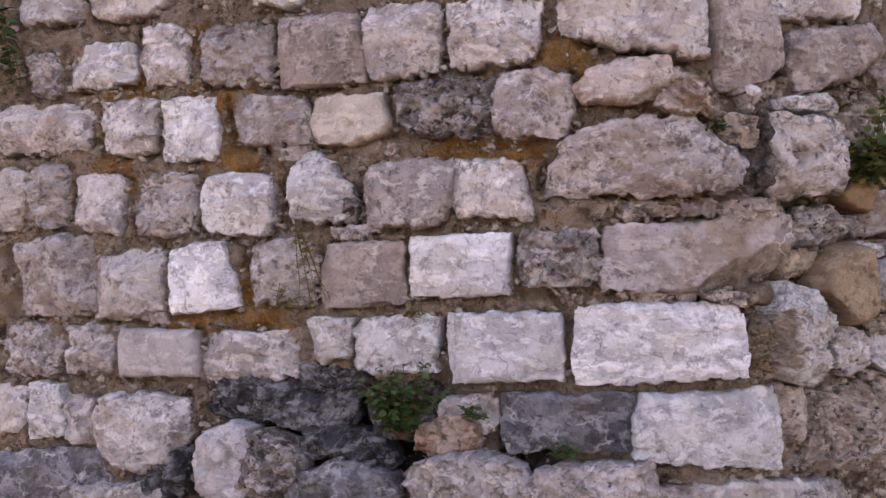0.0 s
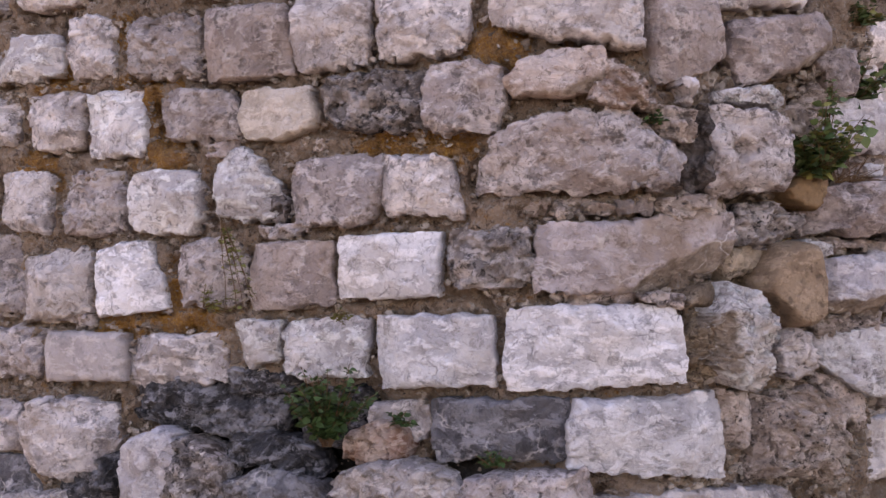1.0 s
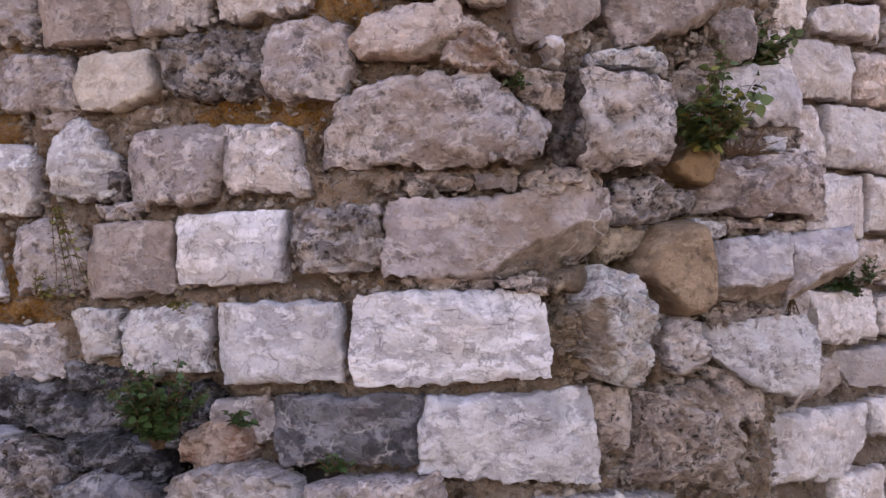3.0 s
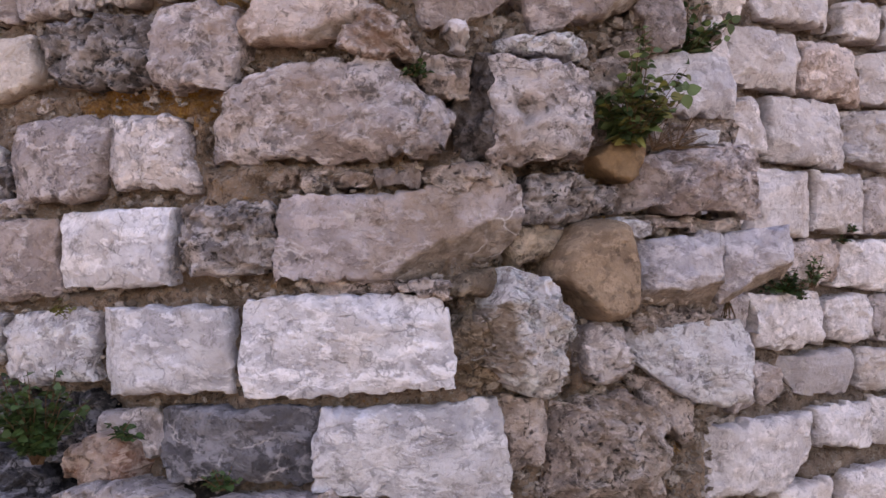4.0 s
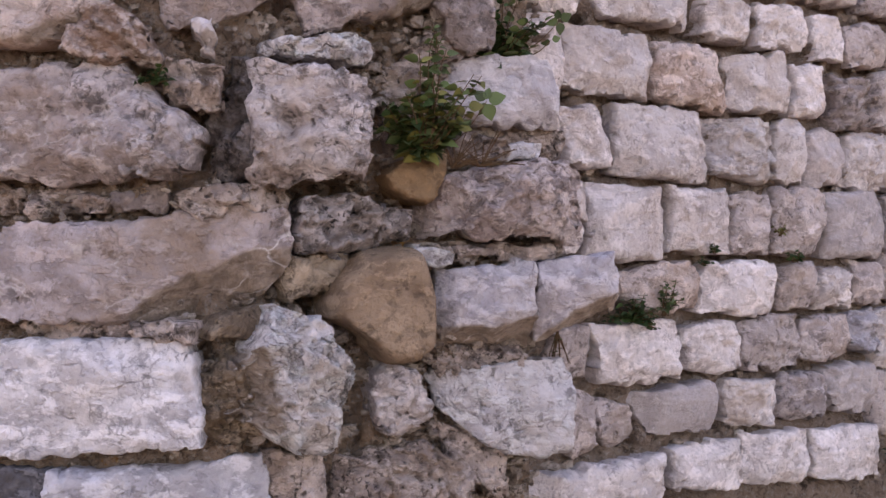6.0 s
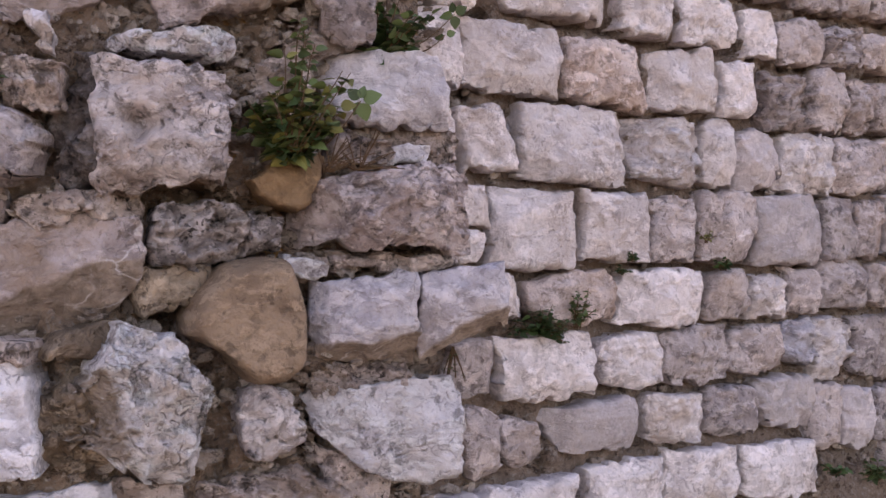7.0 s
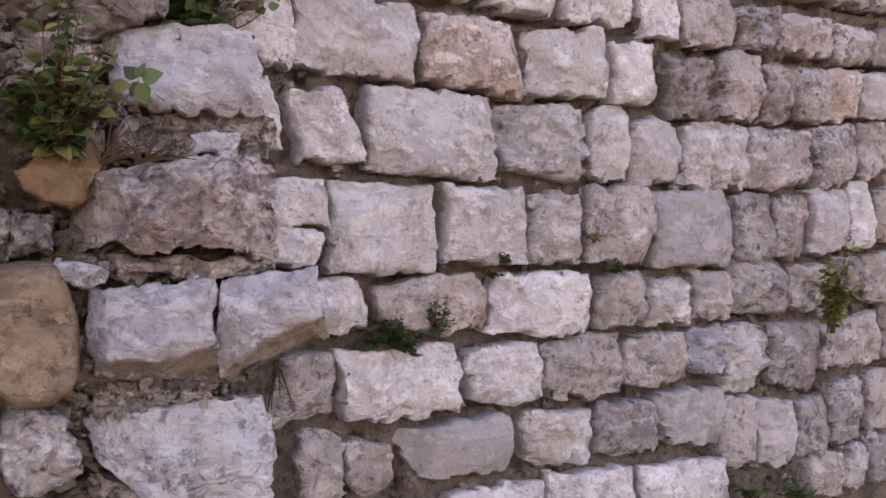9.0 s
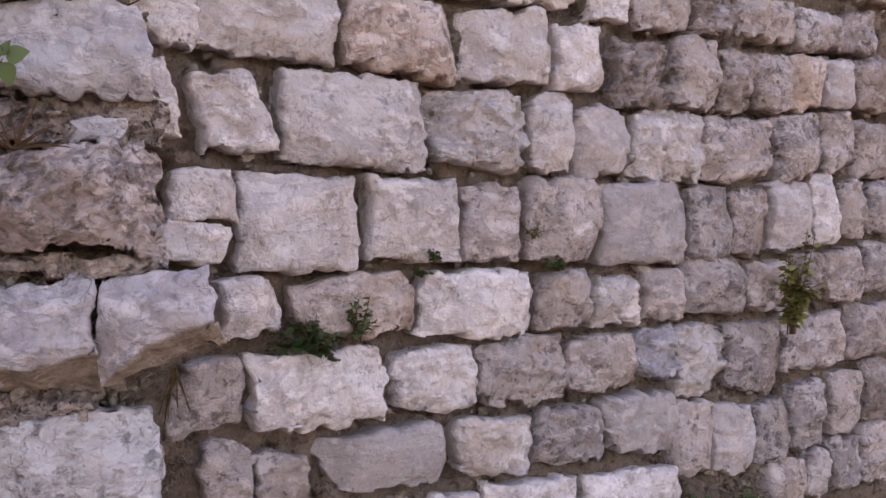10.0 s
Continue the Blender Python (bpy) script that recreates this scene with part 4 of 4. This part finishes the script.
stone(newer, 'P', 1.860, 3.624, 1.400, 34, 0.277, 0.117, 2.4, -0.010, 0.09, 0.15, 0.35, 1.2)
stone(newer, 'WS', 2.120, 3.794, 1.392, 33, 0.301, 0.148, -1.9, -0.004, 0.01, 0.08, 0.15, 1.1)
stone(newer, 'LS', 2.327, 3.932, 1.383, 33, 0.157, 0.137, 0.4, -0.002, -0.04, 0.02, 0.25, 1.2)
stone(newer, 'WS', 2.467, 4.027, 1.376, 33, 0.132, 0.127, 1.0, -0.005, -0.09, 0.02, 0.3, 1.5)
stone(newer, 'LS', 2.597, 4.111, 1.389, 33, 0.130, 0.131, -1.4, -0.006, -0.06, 0.00, 0.2, 1.1)
stone(newer, 'LS', 1.595, 3.453, 1.253, 34, 0.131, 0.139, 6.0, 0.014, -0.21, -0.04, 0.2, 1.2)
stone(newer, 'WS', 1.525, 3.347, 1.790, 33, 0.071, 0.144, -2.5, -0.015, -0.22, 0.03, 0.25, 1.2)
stone(newer, 'WS', 1.792, 3.577, 1.241, 35, 0.298, 0.152, -0.9, -0.005, -0.00, 0.02, 0.2, 1.2)
stone(newer, 'WS', 2.019, 3.735, 1.234, 33, 0.217, 0.132, -1.5, -0.002, 0.01, 0.05, 0.25, 1.4)
stone(newer, 'LS', 2.222, 3.865, 1.230, 33, 0.242, 0.143, 1.0, -0.003, -0.01, 0.08, 0.2, 1.4)
stone(newer, 'LS', 2.425, 3.995, 1.229, 33, 0.210, 0.131, -0.4, -0.006, -0.01, 0.04, 0.25, 1.4)
stone(newer, 'LB', 2.579, 4.099, 1.236, 33, 0.145, 0.132, 5.9, -0.002, -0.05, 0.09, 0.35, 1.5)
stone(newer, 'LS', 1.625, 3.473, 1.078, 34, 0.103, 0.149, -8.6, -0.013, -0.01, -0.05, 0.4, 1.2)
stone(newer, 'LS', 1.719, 3.538, 1.067, 35, 0.109, 0.109, -5.4, -0.007, 0.03, -0.02, 0.4, 1.2)
stone(newer, 'LG', 1.921, 3.680, 1.076, 33, 0.294, 0.121, -0.4, -0.018, 0.10, 0.14, 0.25, 0.75)
stone(newer, 'WS', 2.162, 3.831, 1.067, 33, 0.200, 0.127, -3.5, -0.009, 0.05, 0.03, 0.3, 1.5)
stone(newer, 'G', 2.339, 3.945, 1.070, 33, 0.191, 0.133, -2.8, -0.003, -0.01, 0.06, 0.3, 1.4)
stone(newer, 'LG', 2.532, 4.069, 1.069, 33, 0.240, 0.154, -3.5, -0.008, -0.03, 0.14, 0.3, 1.2)
stone(newer, 'WS', 1.660, 3.466, 0.868, 34, 0.501, 0.215, -1.5, -0.018, 0.04, 0.08, 0.15, 1.1)
stone(newer, 'WS', 1.865, 3.632, 0.715, 34, 0.293, 0.095, -4.8, -0.007, -0.03, 0.22, 0.2, 1.1)
stone(newer, 'WS', 2.114, 3.796, 0.700, 33, 0.265, 0.152, -3.6, -0.005, -0.01, 0.15, 0.2, 1.1)
stone(newer, 'WS', 2.007, 3.727, 0.913, 33, 0.267, 0.127, -3.3, -0.005, -0.02, 0.16, 0.12, 1)
stone(newer, 'WS', 2.249, 3.882, 0.898, 33, 0.264, 0.148, -4.6, -0.009, -0.01, 0.03, 0.12, 1)
stone(newer, 'WS', 2.516, 4.054, 0.877, 33, 0.308, 0.164, -2.6, -0.020, -0.07, 0.06, 0.12, 1)
# farther blocks: varied greyer tones, which also paint in the weaker light there
stone(newer, 'T2', 2.748, 4.208, 2.095, 33, 0.162, 0.095, 5.4, 0.002, 0.03, 0.08, 0.4, 2.5)
stone(newer, 'LS', 2.927, 4.323, 2.109, 33, 0.220, 0.114, 4.3, 0.002, 0.02, 0.04, 0.3, 1.4)
stone(newer, 'G', 3.119, 4.448, 2.100, 33, 0.196, 0.118, 3.3, 0.000, 0.02, 0.02, 0.3, 1.4)
stone(newer, 'G', 3.282, 4.555, 2.112, 33, 0.163, 0.119, 6.0, 0.006, 0.00, 0.06, 0.3, 1.4)
stone(newer, 'LS', 2.952, 4.339, 1.943, 33, 0.131, 0.162, 2.7, 0.003, 0.08, -0.00, 0.3, 1.2)
stone(newer, 'P', 3.071, 4.417, 1.952, 33, 0.132, 0.151, 2.7, 0.003, -0.00, -0.01, 0.3, 1.2)
stone(newer, 'LG', 3.193, 4.496, 1.959, 33, 0.132, 0.147, 2.6, 0.003, -0.00, -0.01, 0.3, 1.2)
stone(newer, 'T2', 3.334, 4.589, 1.961, 33, 0.175, 0.166, 3.0, 0.003, -0.00, 0.00, 0.3, 1.2)
stone(newer, 'LS', 2.829, 4.260, 1.759, 33, 0.277, 0.166, 1.3, 0.004, 0.02, 0.01, 0.25, 1.4)
stone(newer, 'G', 3.040, 4.396, 1.774, 33, 0.181, 0.162, 4.1, 0.005, -0.00, 0.01, 0.25, 1.4)
stone(newer, 'G', 3.183, 4.490, 1.793, 33, 0.132, 0.162, 7.2, 0.009, -0.01, -0.06, 0.3, 1.4)
stone(newer, 'LS', 3.330, 4.586, 1.777, 33, 0.188, 0.156, -0.5, -0.003, 0.01, 0.02, 0.3, 1.2)
stone(newer, 'T2', 2.860, 4.280, 1.563, 33, 0.135, 0.181, 2.1, 0.006, 0.01, 0.02, 0.3, 1.2)
stone(newer, 'LG', 3.010, 4.377, 1.581, 33, 0.179, 0.189, 1.3, 0.000, 0.01, 0.04, 0.3, 1.2)
stone(newer, 'WS', 3.140, 4.462, 1.598, 33, 0.105, 0.199, 0.5, -0.001, 0.01, 0.01, 0.25, 1.2)
stone(newer, 'LS', 3.246, 4.531, 1.601, 33, 0.122, 0.167, 2.3, 0.002, -0.00, -0.01, 0.3, 1.2)
stone(newer, 'G', 3.374, 4.615, 1.601, 33, 0.148, 0.171, 2.0, 0.002, -0.00, -0.01, 0.3, 1.2)
stone(newer, 'G', 2.760, 4.216, 1.398, 33, 0.222, 0.147, -1.0, -0.003, -0.01, 0.06, 0.25, 1.4)
stone(newer, 'LS', 2.940, 4.332, 1.395, 33, 0.175, 0.126, 0.4, 0.000, -0.00, -0.01, 0.3, 1.2)
stone(newer, 'T2', 3.085, 4.426, 1.415, 33, 0.133, 0.129, 3.0, 0.000, 0.03, -0.02, 0.3, 1.2)
stone(newer, 'LS', 3.220, 4.514, 1.407, 33, 0.159, 0.153, 0.8, 0.000, -0.00, 0.02, 0.3, 1.2)
stone(newer, 'G', 3.362, 4.607, 1.424, 33, 0.150, 0.144, 2.2, 0.002, -0.00, -0.03, 0.3, 1.2)
stone(newer, 'WS', 2.706, 4.181, 1.211, 33, 0.172, 0.180, 0.6, -0.009, 0.03, -0.03, 0.35, 1.5)
stone(newer, 'G', 2.883, 4.305, 1.198, 33, 0.214, 0.192, -5.4, -0.011, 0.06, 0.08, 0.2, 1)
stone(newer, 'G', 3.035, 4.393, 1.237, 33, 0.129, 0.176, 1.4, -0.000, 0.03, -0.01, 0.3, 1.2)
stone(newer, 'LS', 3.160, 4.475, 1.228, 33, 0.142, 0.152, 2.3, 0.002, -0.00, 0.01, 0.3, 1.2)
stone(newer, 'T2', 3.323, 4.582, 1.246, 33, 0.215, 0.160, 1.3, -0.000, 0.01, -0.02, 0.3, 1.2)
stone(newer, 'LS', 2.692, 4.172, 1.007, 33, 0.132, 0.191, -5.1, -0.012, 0.04, -0.00, 0.3, 1.2)
stone(newer, 'LG', 2.816, 4.252, 0.995, 33, 0.142, 0.178, -6.6, -0.009, 0.02, -0.02, 0.25, 1.2)
stone(newer, 'G', 2.942, 4.332, 0.992, 33, 0.131, 0.176, -3.5, -0.006, -0.01, 0.06, 0.3, 1.2)
stone(newer, 'G', 3.080, 4.423, 1.019, 33, 0.163, 0.194, 0.7, 0.001, 0.07, 0.03, 0.3, 1.2)
stone(newer, 'LS', 3.222, 4.515, 1.037, 33, 0.136, 0.176, -0.6, -0.002, 0.01, -0.01, 0.3, 1.2)
stone(newer, 'T2', 3.359, 4.605, 1.061, 33, 0.165, 0.174, -1.0, -0.003, 0.01, -0.02, 0.3, 1.2)
stone(newer, 'LS', 2.994, 4.366, 0.845, 33, 0.156, 0.130, -5.0, -0.006, -0.01, 0.06, 0.3, 1.2)
stone(newer, 'G', 3.116, 4.446, 0.855, 33, 0.098, 0.136, 0.9, -0.002, 0.05, 0.00, 0.3, 1.2)
stone(newer, 'G', 3.226, 4.518, 0.857, 33, 0.129, 0.148, -0.8, -0.004, 0.04, 0.01, 0.3, 1.2)
stone(newer, 'LS', 3.362, 4.607, 0.873, 33, 0.165, 0.175, -3.5, -0.006, -0.00, 0.02, 0.3, 1.2)


# the course over the highest ones in view
rng = random.Random(8)
x = 1.64
while x < 3.5:
    w = rng.uniform(0.13, 0.23)
    stone(newer, rng.choice(("WS", "LS", "LS", "G")), x + w / 2, along(NEW_LINE, x + w / 2) - 0.055, 2.275 + rng.uniform(-0.006, 0.006), 33,
          w / math.cos(radians(33)) - 0.018, rng.uniform(0.115, 0.135), rng.uniform(-2, 4), 0.0, rng.uniform(-0.05, 0.05), rng.uniform(-0.05, 0.05), 0.28, 1.2)
    x += w

rake_joints(old, 0.050, 0.046, 0.015, 0.013)
rake_joints(newer, 0.060, 0.030, 0.014, 0.014)


# ---- plants in the joints ----
def leaf_shapes(material):
    """Three pointed, folded leaves one unit long, sharing a stalk end at the origin."""
    shapes = []
    for wide, fold, droop in ((0.33, 0.10, 0.18), (0.29, 0.16, 0.32), (0.36, 0.06, 0.10)):
        verts, faces = [(0, 0, 0), (0.12, 0, 0.0)], []
        outline = [(0.18, 0.50), (0.28, 0.84), (0.40, 1.0), (0.54, 0.97), (0.68, 0.78), (0.82, 0.48), (0.93, 0.20)]
        for t, k in outline:
            z = -droop * t * t
            verts += [(t, -wide * k, z + fold * k), (t, 0, z), (t, wide * k, z + fold * k)]
        tip = len(verts)
        verts.append((1.0, 0, -droop))
        faces = [(1, 2, 3), (1, 3, 4)]
        for i in range(len(outline) - 1):
            p = 2 + 3 * i
            faces += [(p, p + 3, p + 4, p + 1), (p + 1, p + 4, p + 5, p + 2)]
        faces += [(tip - 3, tip, tip - 2), (tip - 2, tip, tip - 1)]
        me = mesh_of("leaf", verts, faces)
        me.materials.append(material)
        shapes.append(me)
    return shapes


GREEN, DEEP, DRY = leaf_shapes(LEAF), leaf_shapes(LEAF_DARK), leaf_shapes(LEAF_DRY)


def tube(points, r0, r1):
    verts, faces = [], []
    n = len(points)
    for i, p in enumerate(points):
        r = r0 + (r1 - r0) * i / (n - 1)
        way = (points[min(i + 1, n - 1)] - points[max(i - 1, 0)]).normalized()
        side = way.cross(Vector((0.3, 1, 0.2))).normalized()
        up = way.cross(side)
        for k in range(5):
            a = k * 2 * math.pi / 5
            verts.append(p + r * (math.cos(a) * side + math.sin(a) * up))
    for i in range(n - 1):
        for k in range(5):
            a, b = i * 5 + k, i * 5 + (k + 1) % 5
            faces.append((a, b, b + 5, a + 5))
    faces.append(tuple(range(4, -1, -1)))
    faces.append(tuple(range((n - 1) * 5, n * 5)))
    return verts, faces


def plant(name, label, x, y, z, stems, length, way, fan, pairs, size, shapes, seed, out=0.5, bare=0.15, category="plant"):
    """A herb rooted in a joint: stems fan out about a way (degrees from upright to the right), lean out of the wall and carry leaf pairs."""
    rng = random.Random(seed)
    root = tagged(new(name), label, category, "herbs in the wall joints")
    root.location = (x, y, z)
    for s in range(stems):
        a = radians(way + rng.uniform(-fan, fan))
        lean = rng.uniform(0.15, 1.0) * out
        l = length * rng.uniform(0.55, 1.0)
        go = Vector((math.sin(a), -lean, math.cos(a))).normalized()
        sag = rng.uniform(0.0, 0.35) * l
        start = Vector((rng.uniform(-0.3, 0.3) * size, rng.uniform(-0.1, 0.2) * size, 0))
        pts = []
        for i in range(7):
            t = i / 6
            pts.append(start + go * l * t - Vector((0, 0, sag * t * t)) + 0.06 * l * t * Vector((turbulence((t * 2, s, 0), 2, seed), turbulence((t * 2, s, 4), 2, seed), 0)))
        v, f = tube(pts, 0.0017, 0.0008)
        part("stem", mesh_of("stem", v, f), STALK, root)
        for k in range(pairs):
            t = bare + (1 - bare) * (k + rng.random() * 0.6) / pairs
            i = min(5, int(t * 6))
            at = pts[i].lerp(pts[i + 1], min(1.0, t * 6 - i))
            spin = rng.uniform(0, 360)
            for side in (0, 180):
                if rng.random() < 0.12:
                    continue
                s2 = size * rng.uniform(0.55, 1.1) * (1.1 - 0.45 * t)
                m = Matrix.Translation(at) @ pose(0, 0, 0, rng.uniform(-35, 35) + 25, rng.uniform(-30, 15), spin + side + rng.uniform(-25, 25)) @ Matrix.Scale(s2, 4)
                part("leaf", rng.choice(shapes), LEAF, root, "", m)
    return root


def sprig(label, foot, tip, leaves, size, shapes, seed):
    """A thin stalk that ends in a spray of open leaves."""
    rng = random.Random(seed)
    root = tagged(new("leafy_sprig"), label, "plant", "herbs in the wall joints")
    root.location = foot
    end = Vector(tip) - Vector(foot)
    bow = Vector((0, -0.15, -0.12)) * end.length
    pts = [end * (i / 6) + bow * math.sin(math.pi * i / 6) for i in range(7)]
    v, f = tube(pts, 0.0016, 0.0010)
    part("stem", mesh_of("stem", v, f), STALK, root)
    for k in range(leaves):
        turn = 360 * k / leaves + rng.uniform(-18, 18)
        m = Matrix.Translation(end) @ pose(0, 0, 0, rng.uniform(-20, 20), turn, rng.uniform(-15, 15)) @ pose(0, 0, 0, 90, -12, 0) @ Matrix.Scale(size * rng.uniform(0.8, 1.1), 4)
        part("leaf", rng.choice(shapes), LEAF, root, "", m)
    return root


sprig("thin stalk with an open spray of five green leaves", (1.28, 3.08, 1.72), (1.366, 3.07, 1.814), 5, 0.039, GREEN, 41)
sprig("thin stalk with two yellowing leaves", (1.27, 3.08, 1.72), (1.325, 3.05, 1.80), 2, 0.040, DRY, 42)
sprig("bare dark twig with a few green leaves at its end", (1.425, 3.33, 1.945), (1.552, 3.36, 2.035), 4, 0.034, GREEN, 43)
sprig("short twig with two drooping leaves", (1.47, 3.36, 1.95), (1.532, 3.36, 1.99), 2, 0.030, GREEN, 44)
plant("nettle_clump", "bushy dark green wall herb growing from a shaded joint", -0.120, 2.985, 0.965, 40, 0.27, 0, 38, 8, 0.040, DEEP, 11, 0.45)
plant("nettle_clump", "leafy green wall herb with reddish stalks beside an ochre stone", 1.235, 3.06, 1.695, 28, 0.17, 0, 46, 7, 0.051, GREEN + GREEN + GREEN + DEEP + DRY, 12, 0.45, 0.08)
plant("nettle_clump", "tall green shoot with small leaves against pale stone", 1.25, 3.04, 1.80, 4, 0.27, 8, 10, 6, 0.036, GREEN, 13, 0.1)
plant("nettle_clump", "upright yellow-green herb on bare reddish stalks", 1.245, 3.03, 1.715, 9, 0.20, 8, 26, 4, 0.048, GREEN + GREEN + DRY, 14, 0.25, 0.5)
plant("nettle_clump", "dark green herb in a gap between pale blocks", 1.395, 3.24, 1.90, 16, 0.19, 5, 38, 6, 0.045, GREEN + DEEP, 15, 0.4)
plant("nettle_clump", "green herb with yellowing leaves high in a joint between pale blocks", 1.425, 3.26, 2.155, 16, 0.12, 10, 70, 5, 0.040, GREEN + GREEN + DEEP + DRY, 16, 0.4)
plant("wall_herb", "low dark green herb creeping along a joint", 1.755, 3.555, 1.322, 20, 0.10, 10, 85, 5, 0.030, DEEP, 17, 0.7)
plant("wall_herb", "small upright green herb in front of a rosy block", 1.85, 3.60, 1.33, 6, 0.11, 15, 22, 6, 0.027, GREEN, 18, 0.3)
plant("wall_herb", "small green herb below pale dressed blocks", 2.29, 3.90, 1.455, 6, 0.055, 0, 60, 4, 0.024, DEEP, 19, 0.5)
plant("wall_herb", "tiny yellowish herb between two pale blocks", 2.232, 3.86, 1.53, 4, 0.05, 0, 50, 3, 0.023, DRY, 20, 0.5)
plant("wall_herb", "tiny green herb on a bed joint", 2.012, 3.72, 1.485, 3, 0.045, 0, 30, 4, 0.020, DEEP, 21, 0.3)
plant("wall_herb", "dark tuft of green herb in a bed joint", 1.975, 3.71, 1.458, 6, 0.03, 0, 90, 3, 0.019, DEEP, 22, 0.5)
plant("wall_herb", "tall yellowing herb growing up a joint", 2.962, 4.275, 1.265, 13, 0.29, 2, 9, 12, 0.034, DRY, 23, 0.15)
plant("wall_herb", "bushy yellow-green herb in a joint", 2.975, 4.27, 1.36, 9, 0.10, 20, 80, 5, 0.030, DRY, 24, 0.4)
plant("wall_herb", "green herb at the foot of a pale block", 2.85, 4.24, 0.80, 9, 0.09, 0, 50, 5, 0.035, GREEN, 25, 0.5)
plant("wall_herb", "dark green herb under a pale block", 2.685, 4.14, 0.84, 7, 0.06, 0, 70, 4, 0.030, DEEP, 26, 0.5)
plant("hanging_herb", "green herb trailing down over weathered stones", -1.53, 3.60, 2.36, 9, 0.34, 172, 16, 9, 0.049, DEEP, 27, 0.15)
plant("hanging_herb", "yellow-green herb trailing from a joint past grey stone", -0.44, 3.17, 1.59, 7, 0.30, 165, 14, 10, 0.022, DRY, 28, 0.12)
plant("wall_herb", "moss-like yellow-green herb in a mortar joint", -0.50, 3.21, 1.33, 9, 0.10, 60, 70, 6, 0.019, DRY, 29, 0.4)
plant("wall_herb", "moss-like green herb below a grey block", -0.105, 3.06, 1.31, 6, 0.06, 60, 80, 4, 0.020, DRY, 30, 0.4)
plant("wall_herb", "small dark tuft on a ledge between stones", 0.745, 2.87, 1.825, 8, 0.045, 0, 80, 4, 0.024, DEEP, 31, 0.5)
plant("wall_herb", "small dark herb on the ledge before a blue-grey block", 0.33, 2.86, 0.935, 9, 0.065, 0, 70, 4, 0.027, DEEP, 32, 0.6)
plant("wall_herb", "dark herb hanging over a small pale stone", 0.07, 2.97, 1.03, 7, 0.06, 20, 80, 4, 0.030, DEEP, 33, 0.6)
plant("dry_grass", "tangle of dry brown stalks hanging under a pale block", 1.355, 3.13, 1.685, 16, 0.10, 10, 75, 0, 0.02, DRY, 51, 0.4)
plant("dry_grass", "dry brown stalks in a joint beside green herbs", 1.30, 3.09, 1.68, 12, 0.11, 20, 50, 0, 0.02, DRY, 52, 0.4)
plant("dry_grass", "withered dark roots hanging from a joint", 1.545, 3.36, 1.315, 9, 0.09, 185, 30, 2, 0.010, DEEP, 53, 0.2)
